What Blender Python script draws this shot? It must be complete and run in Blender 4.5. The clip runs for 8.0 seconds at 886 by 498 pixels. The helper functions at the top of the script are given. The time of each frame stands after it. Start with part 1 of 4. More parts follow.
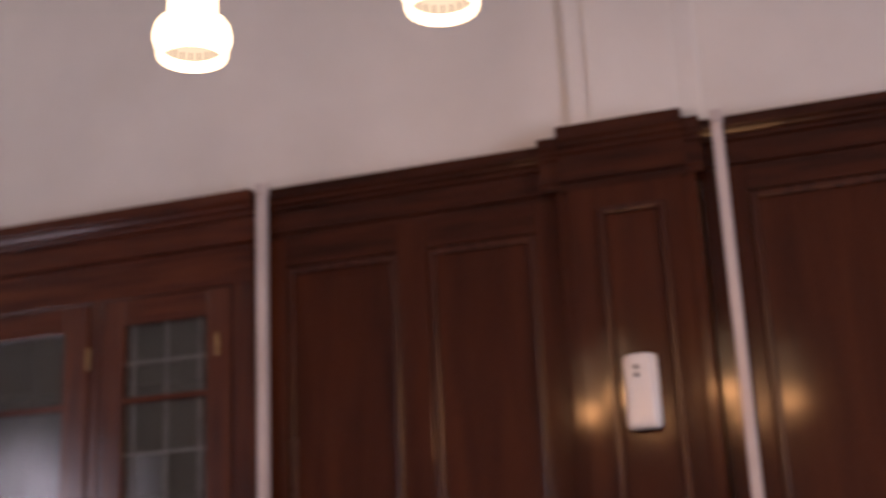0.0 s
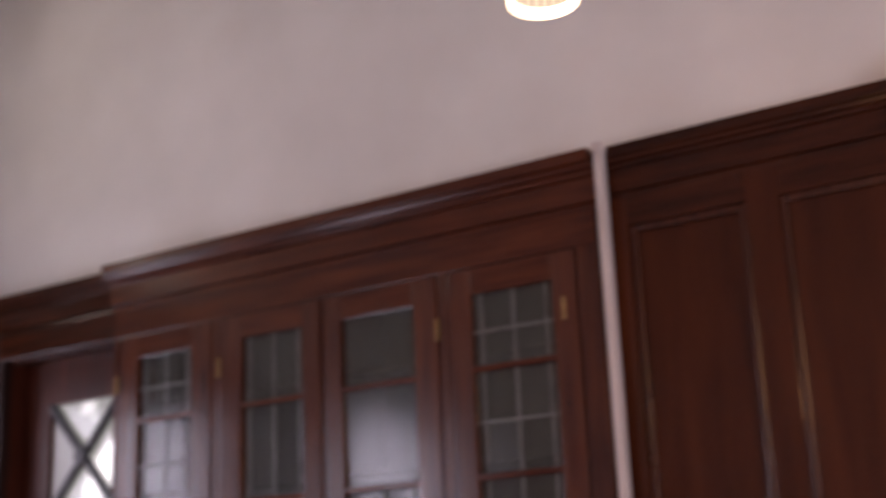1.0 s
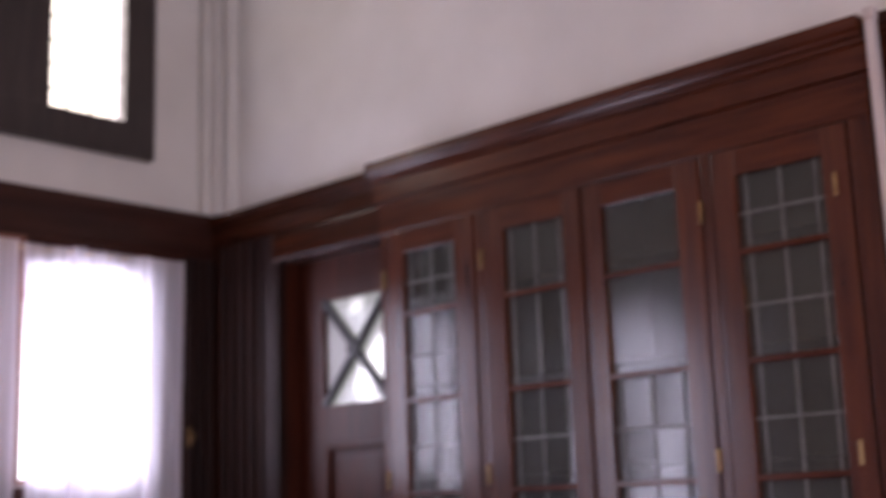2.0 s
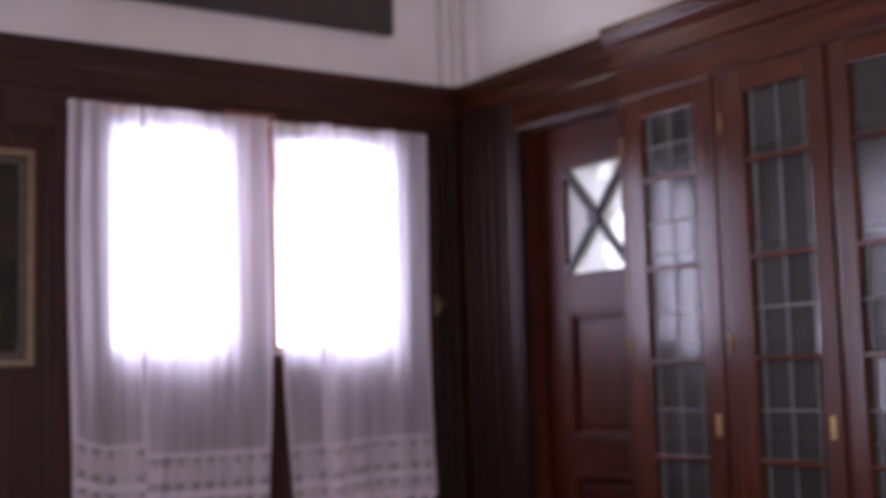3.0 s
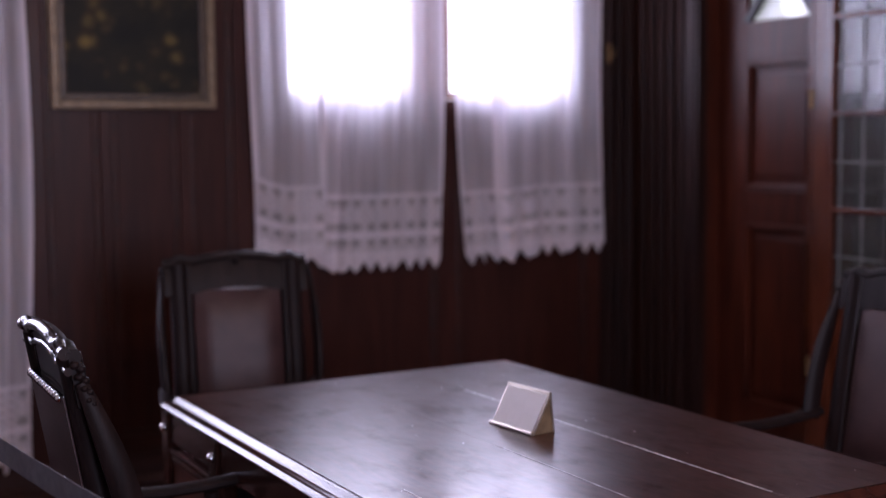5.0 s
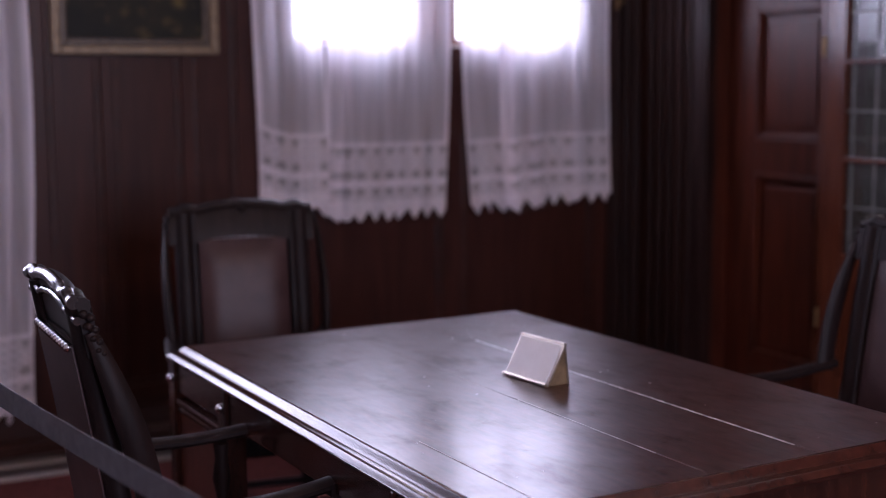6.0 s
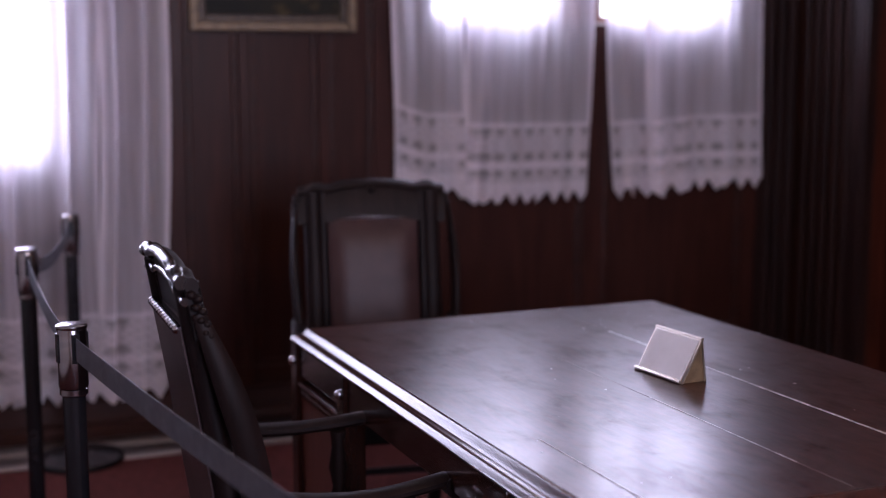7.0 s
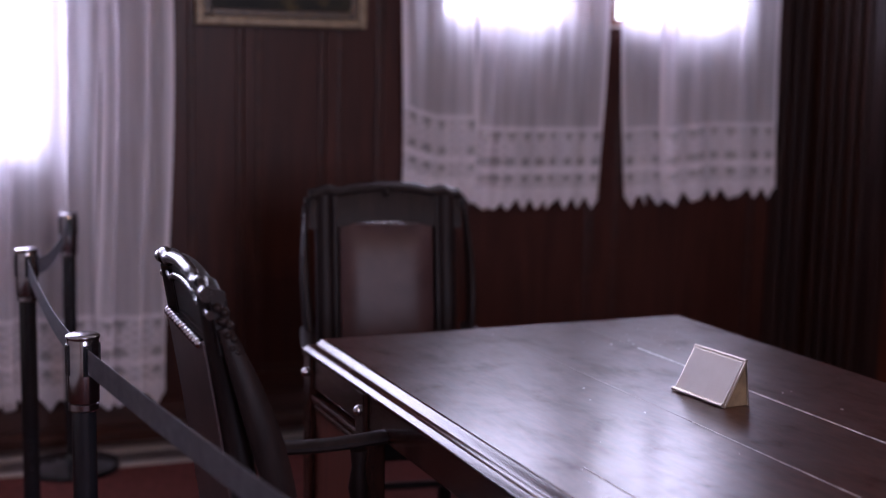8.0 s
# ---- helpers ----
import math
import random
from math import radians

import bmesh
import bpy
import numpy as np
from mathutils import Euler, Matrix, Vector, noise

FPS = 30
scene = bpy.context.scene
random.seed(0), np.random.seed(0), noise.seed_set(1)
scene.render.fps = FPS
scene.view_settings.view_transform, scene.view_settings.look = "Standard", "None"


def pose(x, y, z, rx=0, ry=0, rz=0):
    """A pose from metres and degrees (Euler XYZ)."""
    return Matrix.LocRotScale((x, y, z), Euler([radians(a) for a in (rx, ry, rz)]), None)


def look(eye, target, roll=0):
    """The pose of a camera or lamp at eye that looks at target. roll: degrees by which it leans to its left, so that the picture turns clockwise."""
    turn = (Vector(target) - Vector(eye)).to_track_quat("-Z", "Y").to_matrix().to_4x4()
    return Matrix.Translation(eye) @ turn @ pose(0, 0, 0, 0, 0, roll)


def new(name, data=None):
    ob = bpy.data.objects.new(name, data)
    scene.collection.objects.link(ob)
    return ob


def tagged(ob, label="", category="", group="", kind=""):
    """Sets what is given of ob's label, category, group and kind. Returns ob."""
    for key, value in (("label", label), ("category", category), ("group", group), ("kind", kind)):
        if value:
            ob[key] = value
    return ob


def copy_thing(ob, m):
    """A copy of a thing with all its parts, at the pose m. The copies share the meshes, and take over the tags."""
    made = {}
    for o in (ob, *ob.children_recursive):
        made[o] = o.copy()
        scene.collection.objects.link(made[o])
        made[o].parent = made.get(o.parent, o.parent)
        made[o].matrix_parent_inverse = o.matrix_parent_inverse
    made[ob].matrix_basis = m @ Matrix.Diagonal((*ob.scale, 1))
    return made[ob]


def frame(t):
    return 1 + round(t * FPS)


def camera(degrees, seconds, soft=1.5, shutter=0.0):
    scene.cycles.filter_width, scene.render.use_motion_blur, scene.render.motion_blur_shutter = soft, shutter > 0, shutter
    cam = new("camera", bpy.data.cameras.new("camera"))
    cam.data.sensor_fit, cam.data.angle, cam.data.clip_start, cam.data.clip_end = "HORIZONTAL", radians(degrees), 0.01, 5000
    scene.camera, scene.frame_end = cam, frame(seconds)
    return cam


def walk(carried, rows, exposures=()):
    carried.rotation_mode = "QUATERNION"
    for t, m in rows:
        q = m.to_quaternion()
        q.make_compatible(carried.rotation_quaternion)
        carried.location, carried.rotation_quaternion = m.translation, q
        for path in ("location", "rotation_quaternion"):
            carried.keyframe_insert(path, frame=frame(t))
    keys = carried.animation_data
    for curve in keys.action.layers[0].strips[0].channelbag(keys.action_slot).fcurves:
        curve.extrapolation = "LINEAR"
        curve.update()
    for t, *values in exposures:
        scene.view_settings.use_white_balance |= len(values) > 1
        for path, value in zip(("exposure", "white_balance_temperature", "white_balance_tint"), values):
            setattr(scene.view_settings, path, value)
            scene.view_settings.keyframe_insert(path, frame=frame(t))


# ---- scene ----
cam = camera(37.88, 8.0, 0.9, 0.5)
PATH = [
    (0.0, -0.1336, -0.2241, 1.5686, 106.085, 2.590, -71.361),
    (0.5, -0.1260, -0.1798, 1.5271, 106.911, 1.994, -63.697),
    (1.0, -0.0611, -0.0806, 1.5703, 105.371, 2.411, -56.967),
    (1.5, -0.1035, -0.0046, 1.4946, 104.136, 2.171, -51.671),
    (3.0, 0.0493, -0.0993, 1.5540, 95.699, 1.576, -33.870),
    (3.5, 0.0351, -0.0804, 1.5505, 93.122, 0.568, -30.633),
    (4.0, 0.0120, -0.0500, 1.5358, 90.647, 0.814, -28.830),
    (4.5, -0.0154, -0.0719, 1.5286, 87.377, 0.958, -27.156),
    (6.0, -0.0420, 0.0169, 1.5099, 82.770, 0.382, -27.299),
    (6.5, 0.0213, 0.0723, 1.5078, 82.621, 0.731, -22.894),
    (7.0, 0.0744, 0.1430, 1.4920, 82.039, 0.081, -20.596),
    (7.5, 0.0881, 0.1996, 1.4864, 81.621, -0.461, -19.311),
    (8.0, 0.0233, 0.3379, 1.4937, 82.042, -1.165, -21.313),
]
walk(cam, [(t, pose(*m)) for t, *m in PATH], [(0.0, -0.05, 7100, 25), (2.2, 0.20, 6450, 26), (8.0, 0.28, 6000, 27)])

cam.data.dof.use_dof = True
cam.data.dof.focus_distance = 2.75
cam.data.dof.aperture_fstop = 1.8

# ---------- world and lights ----------
world = bpy.data.worlds.new("sky")
scene.world = world
world.use_nodes = True
wn = world.node_tree
sky = wn.nodes.new("ShaderNodeTexSky")
sky.sky_type = "NISHITA"
sky.sun_disc = False
sky.sun_elevation = radians(50)
sky.sun_rotation = radians(200)
wn.links.new(sky.outputs[0], wn.nodes["Background"].inputs[0])
wn.nodes["Background"].inputs[1].default_value = 0.1


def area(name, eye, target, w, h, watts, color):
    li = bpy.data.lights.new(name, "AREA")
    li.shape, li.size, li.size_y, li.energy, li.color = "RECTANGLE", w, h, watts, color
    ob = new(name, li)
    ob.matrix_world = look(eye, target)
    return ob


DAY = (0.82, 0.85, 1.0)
area("window_light", (2.3225, 5.585, 2.2125), (2.3225, 0, 2.2125), 0.545, 1.015, 19, DAY)
area("window_light", (3.1825, 5.585, 2.2125), (3.1825, 0, 2.2125), 0.625, 1.015, 21, DAY)
area("window_light", (-0.02, 5.585, 1.96), (-0.02, 0, 1.96), 0.85, 1.61, 60, DAY)
area("window_light", (2.35, 5.84, 4.0), (2.35, 0, 3.2), 0.42, 1.0, 12, DAY)
area("window_light", (3.17, 5.84, 4.0), (3.17, 0, 3.2), 0.42, 1.0, 12, DAY)

# added fill from behind the camera, brightens curtains and window wall
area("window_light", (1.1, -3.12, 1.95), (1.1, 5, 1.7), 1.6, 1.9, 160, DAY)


# ---------- materials ----------
def nodes(name):
    m = bpy.data.materials.new(name)
    m.use_nodes = True
    return m, m.node_tree.nodes, m.node_tree.links, m.node_tree.nodes["Principled BSDF"]


def textured(name, c1, c2, stretch=(1, 1, 1), scale=6.0, rough=(0.3, 0.45), bump=0.05, coat=0.0, metal=0.0, fine=60.0, sheen=0.0, spec=0.5, distort=0.0, wear=1.7, streak=(1, 1, 1)):
    """Two scales of noise for colour, roughness and relief; stretch lays the grain along an axis."""
    m, n, l, b = nodes(name)
    tc = n.new("ShaderNodeTexCoord")
    info = n.new("ShaderNodeObjectInfo")
    add = n.new("ShaderNodeVectorMath")
    add.operation = "MULTIPLY_ADD"
    add.inputs[1].default_value = (1, 1, 1)
    mul = n.new("ShaderNodeVectorMath")
    mul.operation = "SCALE"
    mul.inputs[0].default_value = (17, 29, 13)
    l.new(info.outputs["Random"], mul.inputs["Scale"])
    l.new(tc.outputs["Object"], add.inputs[0])
    l.new(mul.outputs[0], add.inputs[2])
    mp = n.new("ShaderNodeMapping")
    mp.inputs["Scale"].default_value = stretch
    l.new(add.outputs[0], mp.inputs[0])
    big = n.new("ShaderNodeTexNoise")
    big.inputs["Scale"].default_value, big.inputs["Detail"].default_value = scale, 6
    big.inputs["Distortion"].default_value = distort
    small = n.new("ShaderNodeTexNoise")
    small.inputs["Scale"].default_value, small.inputs["Detail"].default_value = fine, 3
    stain = n.new("ShaderNodeTexNoise")
    stain.inputs["Scale"].default_value, stain.inputs["Detail"].default_value = wear, 7
    l.new(mp.outputs[0], big.inputs[0])
    l.new(mp.outputs[0], small.inputs[0])
    wear_map = n.new("ShaderNodeMapping")
    wear_map.inputs["Scale"].default_value = streak
    wear_map.inputs["Rotation"].default_value = (0, 0, 0.5 if streak[0] != streak[1] else 0)
    l.new(add.outputs[0], wear_map.inputs[0])
    l.new(wear_map.outputs[0], stain.inputs[0])
    mixf = n.new("ShaderNodeMath")
    mixf.operation = "MULTIPLY_ADD"
    mixf.inputs[1].default_value = 0.35
    l.new(small.outputs[0], mixf.inputs[0])
    l.new(big.outputs[0], mixf.inputs[2])
    ramp = n.new("ShaderNodeValToRGB")
    ramp.color_ramp.elements[0].position, ramp.color_ramp.elements[1].position = 0.42, 0.92
    ramp.color_ramp.elements[0].color, ramp.color_ramp.elements[1].color = (*c1, 1), (*c2, 1)
    l.new(mixf.outputs[0], ramp.inputs[0])
    dirt = n.new("ShaderNodeMix")
    dirt.data_type, dirt.blend_type = "RGBA", "MULTIPLY"
    dirt.inputs[0].default_value = 0.35
    l.new(ramp.outputs[0], dirt.inputs[6])
    sr = n.new("ShaderNodeValToRGB")
    sr.color_ramp.elements[0].position, sr.color_ramp.elements[1].position = 0.15, 0.85
    sr.color_ramp.elements[0].color = (0.55, 0.5, 0.5, 1)
    l.new(stain.outputs[0], sr.inputs[0])
    l.new(sr.outputs[0], dirt.inputs[7])
    l.new(dirt.outputs[2], b.inputs["Base Color"])
    rr = n.new("ShaderNodeMapRange")
    rr.interpolation_type = "SMOOTHSTEP"
    rr.inputs[1].default_value, rr.inputs[2].default_value = 0.2, 0.8
    rr.inputs[3].default_value, rr.inputs[4].default_value = rough
    l.new(stain.outputs[0], rr.inputs[0])
    l.new(rr.outputs[0], b.inputs["Roughness"])
    bp = n.new("ShaderNodeBump")
    bp.inputs["Strength"].default_value, bp.inputs["Distance"].default_value = bump, 0.01
    l.new(mixf.outputs[0], bp.inputs["Height"])
    l.new(bp.outputs[0], b.inputs["Normal"])
    b.inputs["Metallic"].default_value = metal
    b.inputs["Specular IOR Level"].default_value = spec
    b.inputs["Coat Weight"].default_value = coat
    b.inputs["Coat Roughness"].default_value = 0.15
    b.inputs["Sheen Weight"].default_value = sheen
    return m


UP = (9, 9, 0.8)
ALONG_Y = (9, 0.8, 9)
# the corner recess's shade is put into this darker colour
corner_shade_wood = textured("dull corner wood with painted shade", (0.010, 0.004, 0.0035), (0.026, 0.009, 0.006), UP, 3.0, (0.45, 0.6), 0.05, spec=0.2)
panel_wood = textured("dark mahogany panelling", (0.034, 0.0095, 0.0045), (0.074, 0.020, 0.008), (5, 5, 0.6), 2.6, (0.10, 0.14), 0.004, 0.0, spec=0.26)
rail_wood = textured("mahogany rails", (0.020, 0.006, 0.0035), (0.062, 0.017, 0.007), ALONG_Y, 3.0, (0.17, 0.22), 0.006, 0.0, spec=0.25)
window_rail_wood = textured("mahogany window rails", (0.020, 0.007, 0.005), (0.058, 0.017, 0.010), (0.8, 9, 9), 3.0, (0.34, 0.46), 0.03, 0.0, spec=0.25)
north_wood = textured("dark window wall boards", (0.027, 0.0095, 0.0075), (0.060, 0.019, 0.013), UP, 3.0, (0.34, 0.46), 0.02, 0.0, spec=0.16)
cabinet_wood = textured("red mahogany cabinet", (0.040, 0.010, 0.005), (0.110, 0.028, 0.011), UP, 3.0, (0.18, 0.24), 0.008, 0.0, spec=0.62)
door_wood = textured("dark red door mahogany", (0.026, 0.006, 0.003), (0.082, 0.018, 0.008), UP, 3.0, (0.34, 0.42), 0.008, 0.0, spec=0.2)
cabinet_rail = textured("red mahogany cornice", (0.040, 0.010, 0.005), (0.110, 0.028, 0.011), ALONG_Y, 3.0, (0.19, 0.24), 0.008, 0.0, spec=0.4)


def table_top_material():
    """Dark polished boards under a worn, hazy wax: wisps of dull and bright polish over a fine grain along the boards."""
    m, n, l, b = nodes("worn polished table top")
    tc = n.new("ShaderNodeTexCoord")

    def noise(scale, detail, stretch, distortion=0.0, rough=0.55):
        mp = n.new("ShaderNodeMapping")
        mp.inputs["Scale"].default_value = stretch
        mp.inputs["Rotation"].default_value = (0, 0, 0.25)
        l.new(tc.outputs["Object"], mp.inputs[0])
        q = n.new("ShaderNodeTexNoise")
        q.inputs["Scale"].default_value, q.inputs["Detail"].default_value = scale, detail
        q.inputs["Distortion"].default_value, q.inputs["Roughness"].default_value = distortion, rough
        l.new(mp.outputs[0], q.inputs[0])
        return q.outputs[0]

    def remap(value, a, c, lo, hi):
        q = n.new("ShaderNodeMapRange")
        q.inputs[1].default_value, q.inputs[2].default_value, q.inputs[3].default_value, q.inputs[4].default_value = a, c, lo, hi
        l.new(value, q.inputs[0])
        return q.outputs[0]

    def math_node(op, a, c):
        q = n.new("ShaderNodeMath")
        q.operation = op
        for k, v in enumerate((a, c)):
            if isinstance(v, float):
                q.inputs[k].default_value = v
            else:
                l.new(v, q.inputs[k])
        return q.outputs[0]

    grain = noise(16.0, 5, (6.0, 0.7, 1))
    wisps = noise(8.0, 6, (1.0, 0.7, 1), 0.5, 0.6)
    rubbed = noise(38.0, 4, (1.0, 0.35, 1), 0.6)
    ramp = n.new("ShaderNodeValToRGB")
    ramp.color_ramp.elements[0].position, ramp.color_ramp.elements[1].position = 0.35, 0.72
    ramp.color_ramp.elements[0].color, ramp.color_ramp.elements[1].color = (0.018, 0.0055, 0.004, 1), (0.064, 0.017, 0.010, 1)
    l.new(grain, ramp.inputs[0])
    l.new(ramp.outputs[0], b.inputs["Base Color"])
    haze = math_node("ADD", math_node("MULTIPLY", wisps, 0.75), math_node("MULTIPLY", rubbed, 0.25))
    l.new(remap(haze, 0.36, 0.64, 0.17, 0.95), b.inputs["Specular IOR Level"])
    b.inputs["Roughness"].default_value = 0.29
    b.inputs["Coat Weight"].default_value = 0.13
    b.inputs["Coat Roughness"].default_value = 0.11
    bp = n.new("ShaderNodeBump")
    bp.inputs["Strength"].default_value, bp.inputs["Distance"].default_value = 0.03, 0.004
    l.new(math_node("ADD", grain, rubbed), bp.inputs["Height"])
    l.new(bp.outputs[0], b.inputs["Normal"])
    return m


table_wood = table_top_material()
edge_wood = textured("polished table edge", (0.026, 0.009, 0.007), (0.06, 0.020, 0.014), ALONG_Y, 4.0, (0.15, 0.21), 0.01, 0.0, spec=0.46)
side_wood = textured("reddish table side boards", (0.050, 0.014, 0.010), (0.110, 0.032, 0.020), UP, 4.0, (0.24, 0.32), 0.02, 0.0, spec=0.35)
moulding_wood = textured("polished mahogany mouldings", (0.026, 0.008, 0.005), (0.070, 0.020, 0.009), UP, 3.0, (0.22, 0.28), 0.008, 0.0, spec=0.42)
leg_wood = textured("dark turned wood", (0.016, 0.006, 0.005), (0.05, 0.016, 0.010), UP, 4.0, (0.18, 0.24), 0.02, 0.0)
chair_wood = textured("dark polished chair wood", (0.007, 0.0045, 0.0045), (0.018, 0.010, 0.010), UP, 5.0, (0.44, 0.54), 0.012, 0.0, spec=0.13)
crest_wood = textured("glossy chair crest wood", (0.010, 0.006, 0.006), (0.026, 0.013, 0.012), UP, 5.0, (0.17, 0.22), 0.008, 0.0, spec=0.34)
leather = textured("brown worn leather", (0.038, 0.020, 0.020), (0.070, 0.038, 0.038), (1, 1, 1), 9.0, (0.36, 0.46), 0.06, 0.0, fine=180.0, spec=0.20)
plaster = textured("white painted plaster", (0.69, 0.67, 0.63), (0.79, 0.77, 0.73), (1, 1, 1), 2.0, (0.6, 0.8), 0.06, fine=140.0)
carpet = textured("red carpet", (0.056, 0.015, 0.013), (0.105, 0.028, 0.023), (1, 1, 1), 30.0, (0.9, 1.0), 0.4, fine=260.0, spec=0.1)
border_wood = textured("dark floor border boards", (0.035, 0.024, 0.022), (0.08, 0.055, 0.05), (0.8, 9, 9), 4.0, (0.35, 0.5), 0.05)
# dust whitened for the glancing light it catches; also colours the glint specks
dust_glint_mat = textured("pale packed dust and glints", (0.06, 0.035, 0.03), (0.92, 0.9, 0.9), (3, 1, 3), 34.0, (0.34, 0.42), 0.05, spec=0.8)
strip_paint = textured("worn pale floor edging", (0.20, 0.17, 0.15), (0.34, 0.29, 0.26), (0.8, 8, 8), 5.0, (0.4, 0.6), 0.06)
cable_paint = textured("white plastic conduit", (0.50, 0.44, 0.42), (0.62, 0.56, 0.54), (1, 1, 1), 4.0, (0.35, 0.5), 0.02)
white_plastic = textured("white detector plastic", (0.66, 0.64, 0.62), (0.76, 0.74, 0.72), (1, 1, 1), 6.0, (0.25, 0.35), 0.01)
grey_plastic = textured("grey lens plastic", (0.20, 0.18, 0.17), (0.3, 0.28, 0.27), (1, 1, 1), 6.0, (0.25, 0.35), 0.01)
brass = textured("aged brass", (0.45, 0.30, 0.12), (0.66, 0.47, 0.20), (1, 1, 1), 20.0, (0.25, 0.4), 0.05, metal=1.0)
dull_brass = textured("dark tarnished brass", (0.20, 0.12, 0.05), (0.36, 0.23, 0.10), (1, 1, 1), 20.0, (0.36, 0.5), 0.05, metal=0.8)
steel = textured("brushed steel head", (0.30, 0.28, 0.30), (0.42, 0.40, 0.42), (1, 1, 12), 5.0, (0.16, 0.22), 0.01, metal=1.0)
knob_metal = textured("polished pale knob", (0.55, 0.52, 0.54), (0.7, 0.68, 0.7), (1, 1, 1), 20.0, (0.12, 0.2), 0.01, metal=1.0)
black_paint = textured("black enamel", (0.008, 0.008, 0.010), (0.018, 0.017, 0.02), (1, 1, 1), 6.0, (0.18, 0.24), 0.02)
belt_mat = textured("grey webbing", (0.085, 0.085, 0.105), (0.14, 0.14, 0.17), (1, 1, 1), 40.0, (0.6, 0.75), 0.15, fine=400.0)
card_metal = textured("champagne metal holder", (0.50, 0.44, 0.36), (0.62, 0.56, 0.48), (1, 1, 1), 20.0, (0.28, 0.4), 0.02, metal=0.9)
card_paper = textured("white card", (0.62, 0.62, 0.63), (0.70, 0.70, 0.71), (1, 1, 1), 8.0, (0.5, 0.6), 0.01)
gilt_dark = textured("dark bronzed frame", (0.035, 0.022, 0.014), (0.085, 0.055, 0.03), (4, 4, 4), 7.0, (0.35, 0.5), 0.1, metal=0.1)
gilt = textured("dull gilt frame", (0.12, 0.085, 0.05), (0.24, 0.17, 0.095), (4, 4, 4), 7.0, (0.35, 0.5), 0.15, metal=0.2)
dark_frame = textured("dark window frame", (0.022, 0.014, 0.013), (0.05, 0.034, 0.03), UP, 4.0, (0.35, 0.5), 0.04)
sash_wood = textured("reddish sash wood", (0.16, 0.06, 0.04), (0.28, 0.11, 0.07), UP, 4.0, (0.35, 0.5), 0.04)
iron = textured("black iron", (0.010, 0.010, 0.011), (0.02, 0.02, 0.022), (1, 1, 1), 9.0, (0.4, 0.5), 0.05)
lead = textured("dull lead came", (0.11, 0.11, 0.105), (0.19, 0.19, 0.18), (1, 1, 1), 12.0, (0.4, 0.55), 0.05, metal=0.4)
cupboard_dark = textured("cupboard lining", (0.055, 0.05, 0.043), (0.10, 0.09, 0.078), UP, 3.0, (0.5, 0.7), 0.03)


def glass_material(name, tint, wave=0.0, gloss=0.02, f0=0.04, dust=0.0):
    m, n, l, b = nodes(name)
    n.remove(b)
    out = n["Material Output"]
    tr = n.new("ShaderNodeBsdfTransparent")
    tr.inputs[0].default_value = (*tint, 1)
    gl = n.new("ShaderNodeBsdfGlossy")
    gl.inputs["Roughness"].default_value = gloss
    fr = n.new("ShaderNodeLayerWeight")
    fr.inputs[0].default_value = 0.5
    pw = n.new("ShaderNodeMath")
    pw.operation = "POWER"
    pw.inputs[1].default_value = 5
    l.new(fr.outputs["Facing"], pw.inputs[0])
    sc = n.new("ShaderNodeMath")
    sc.operation = "MULTIPLY_ADD"
    sc.inputs[1].default_value, sc.inputs[2].default_value = 1 - f0, f0
    l.new(pw.outputs[0], sc.inputs[0])
    mx = n.new("ShaderNodeMixShader")
    if wave:
        no = n.new("ShaderNodeTexNoise")
        no.inputs["Scale"].default_value = 14
        tc = n.new("ShaderNodeTexCoord")
        l.new(tc.outputs["Object"], no.inputs[0])
        bp = n.new("ShaderNodeBump")
        bp.inputs["Strength"].default_value, bp.inputs["Distance"].default_value = wave, 0.01
        l.new(no.outputs[0], bp.inputs["Height"])
        l.new(bp.outputs[0], gl.inputs["Normal"])
        l.new(bp.outputs[0], fr.inputs["Normal"])
    body = tr.outputs[0]
    if dust:
        df = n.new("ShaderNodeBsdfDiffuse")
        df.inputs[0].default_value = (0.46, 0.47, 0.42, 1)
        film = n.new("ShaderNodeMixShader")
        film.inputs[0].default_value = dust
        l.new(tr.outputs[0], film.inputs[1])
        l.new(df.outputs[0], film.inputs[2])
        body = film.outputs[0]
    l.new(sc.outputs[0], mx.inputs[0])
    l.new(body, mx.inputs[1])
    l.new(gl.outputs[0], mx.inputs[2])
    l.new(mx.outputs[0], out.inputs[0])
    return m


clear_glass = glass_material("window glass", (0.96, 0.97, 0.97))
leaded_glass = glass_material("leaded cabinet glass", (0.72, 0.73, 0.73), 0.06, 0.16, 0.045, 0.06)
frosted_glass = glass_material("dull frosted glass", (0.30, 0.28, 0.30), 0.0, 0.2, 0.04, 0.86)
amber_glass = glass_material("yellowish leaded glass", (0.96, 0.92, 0.82), 0.1, 0.05)


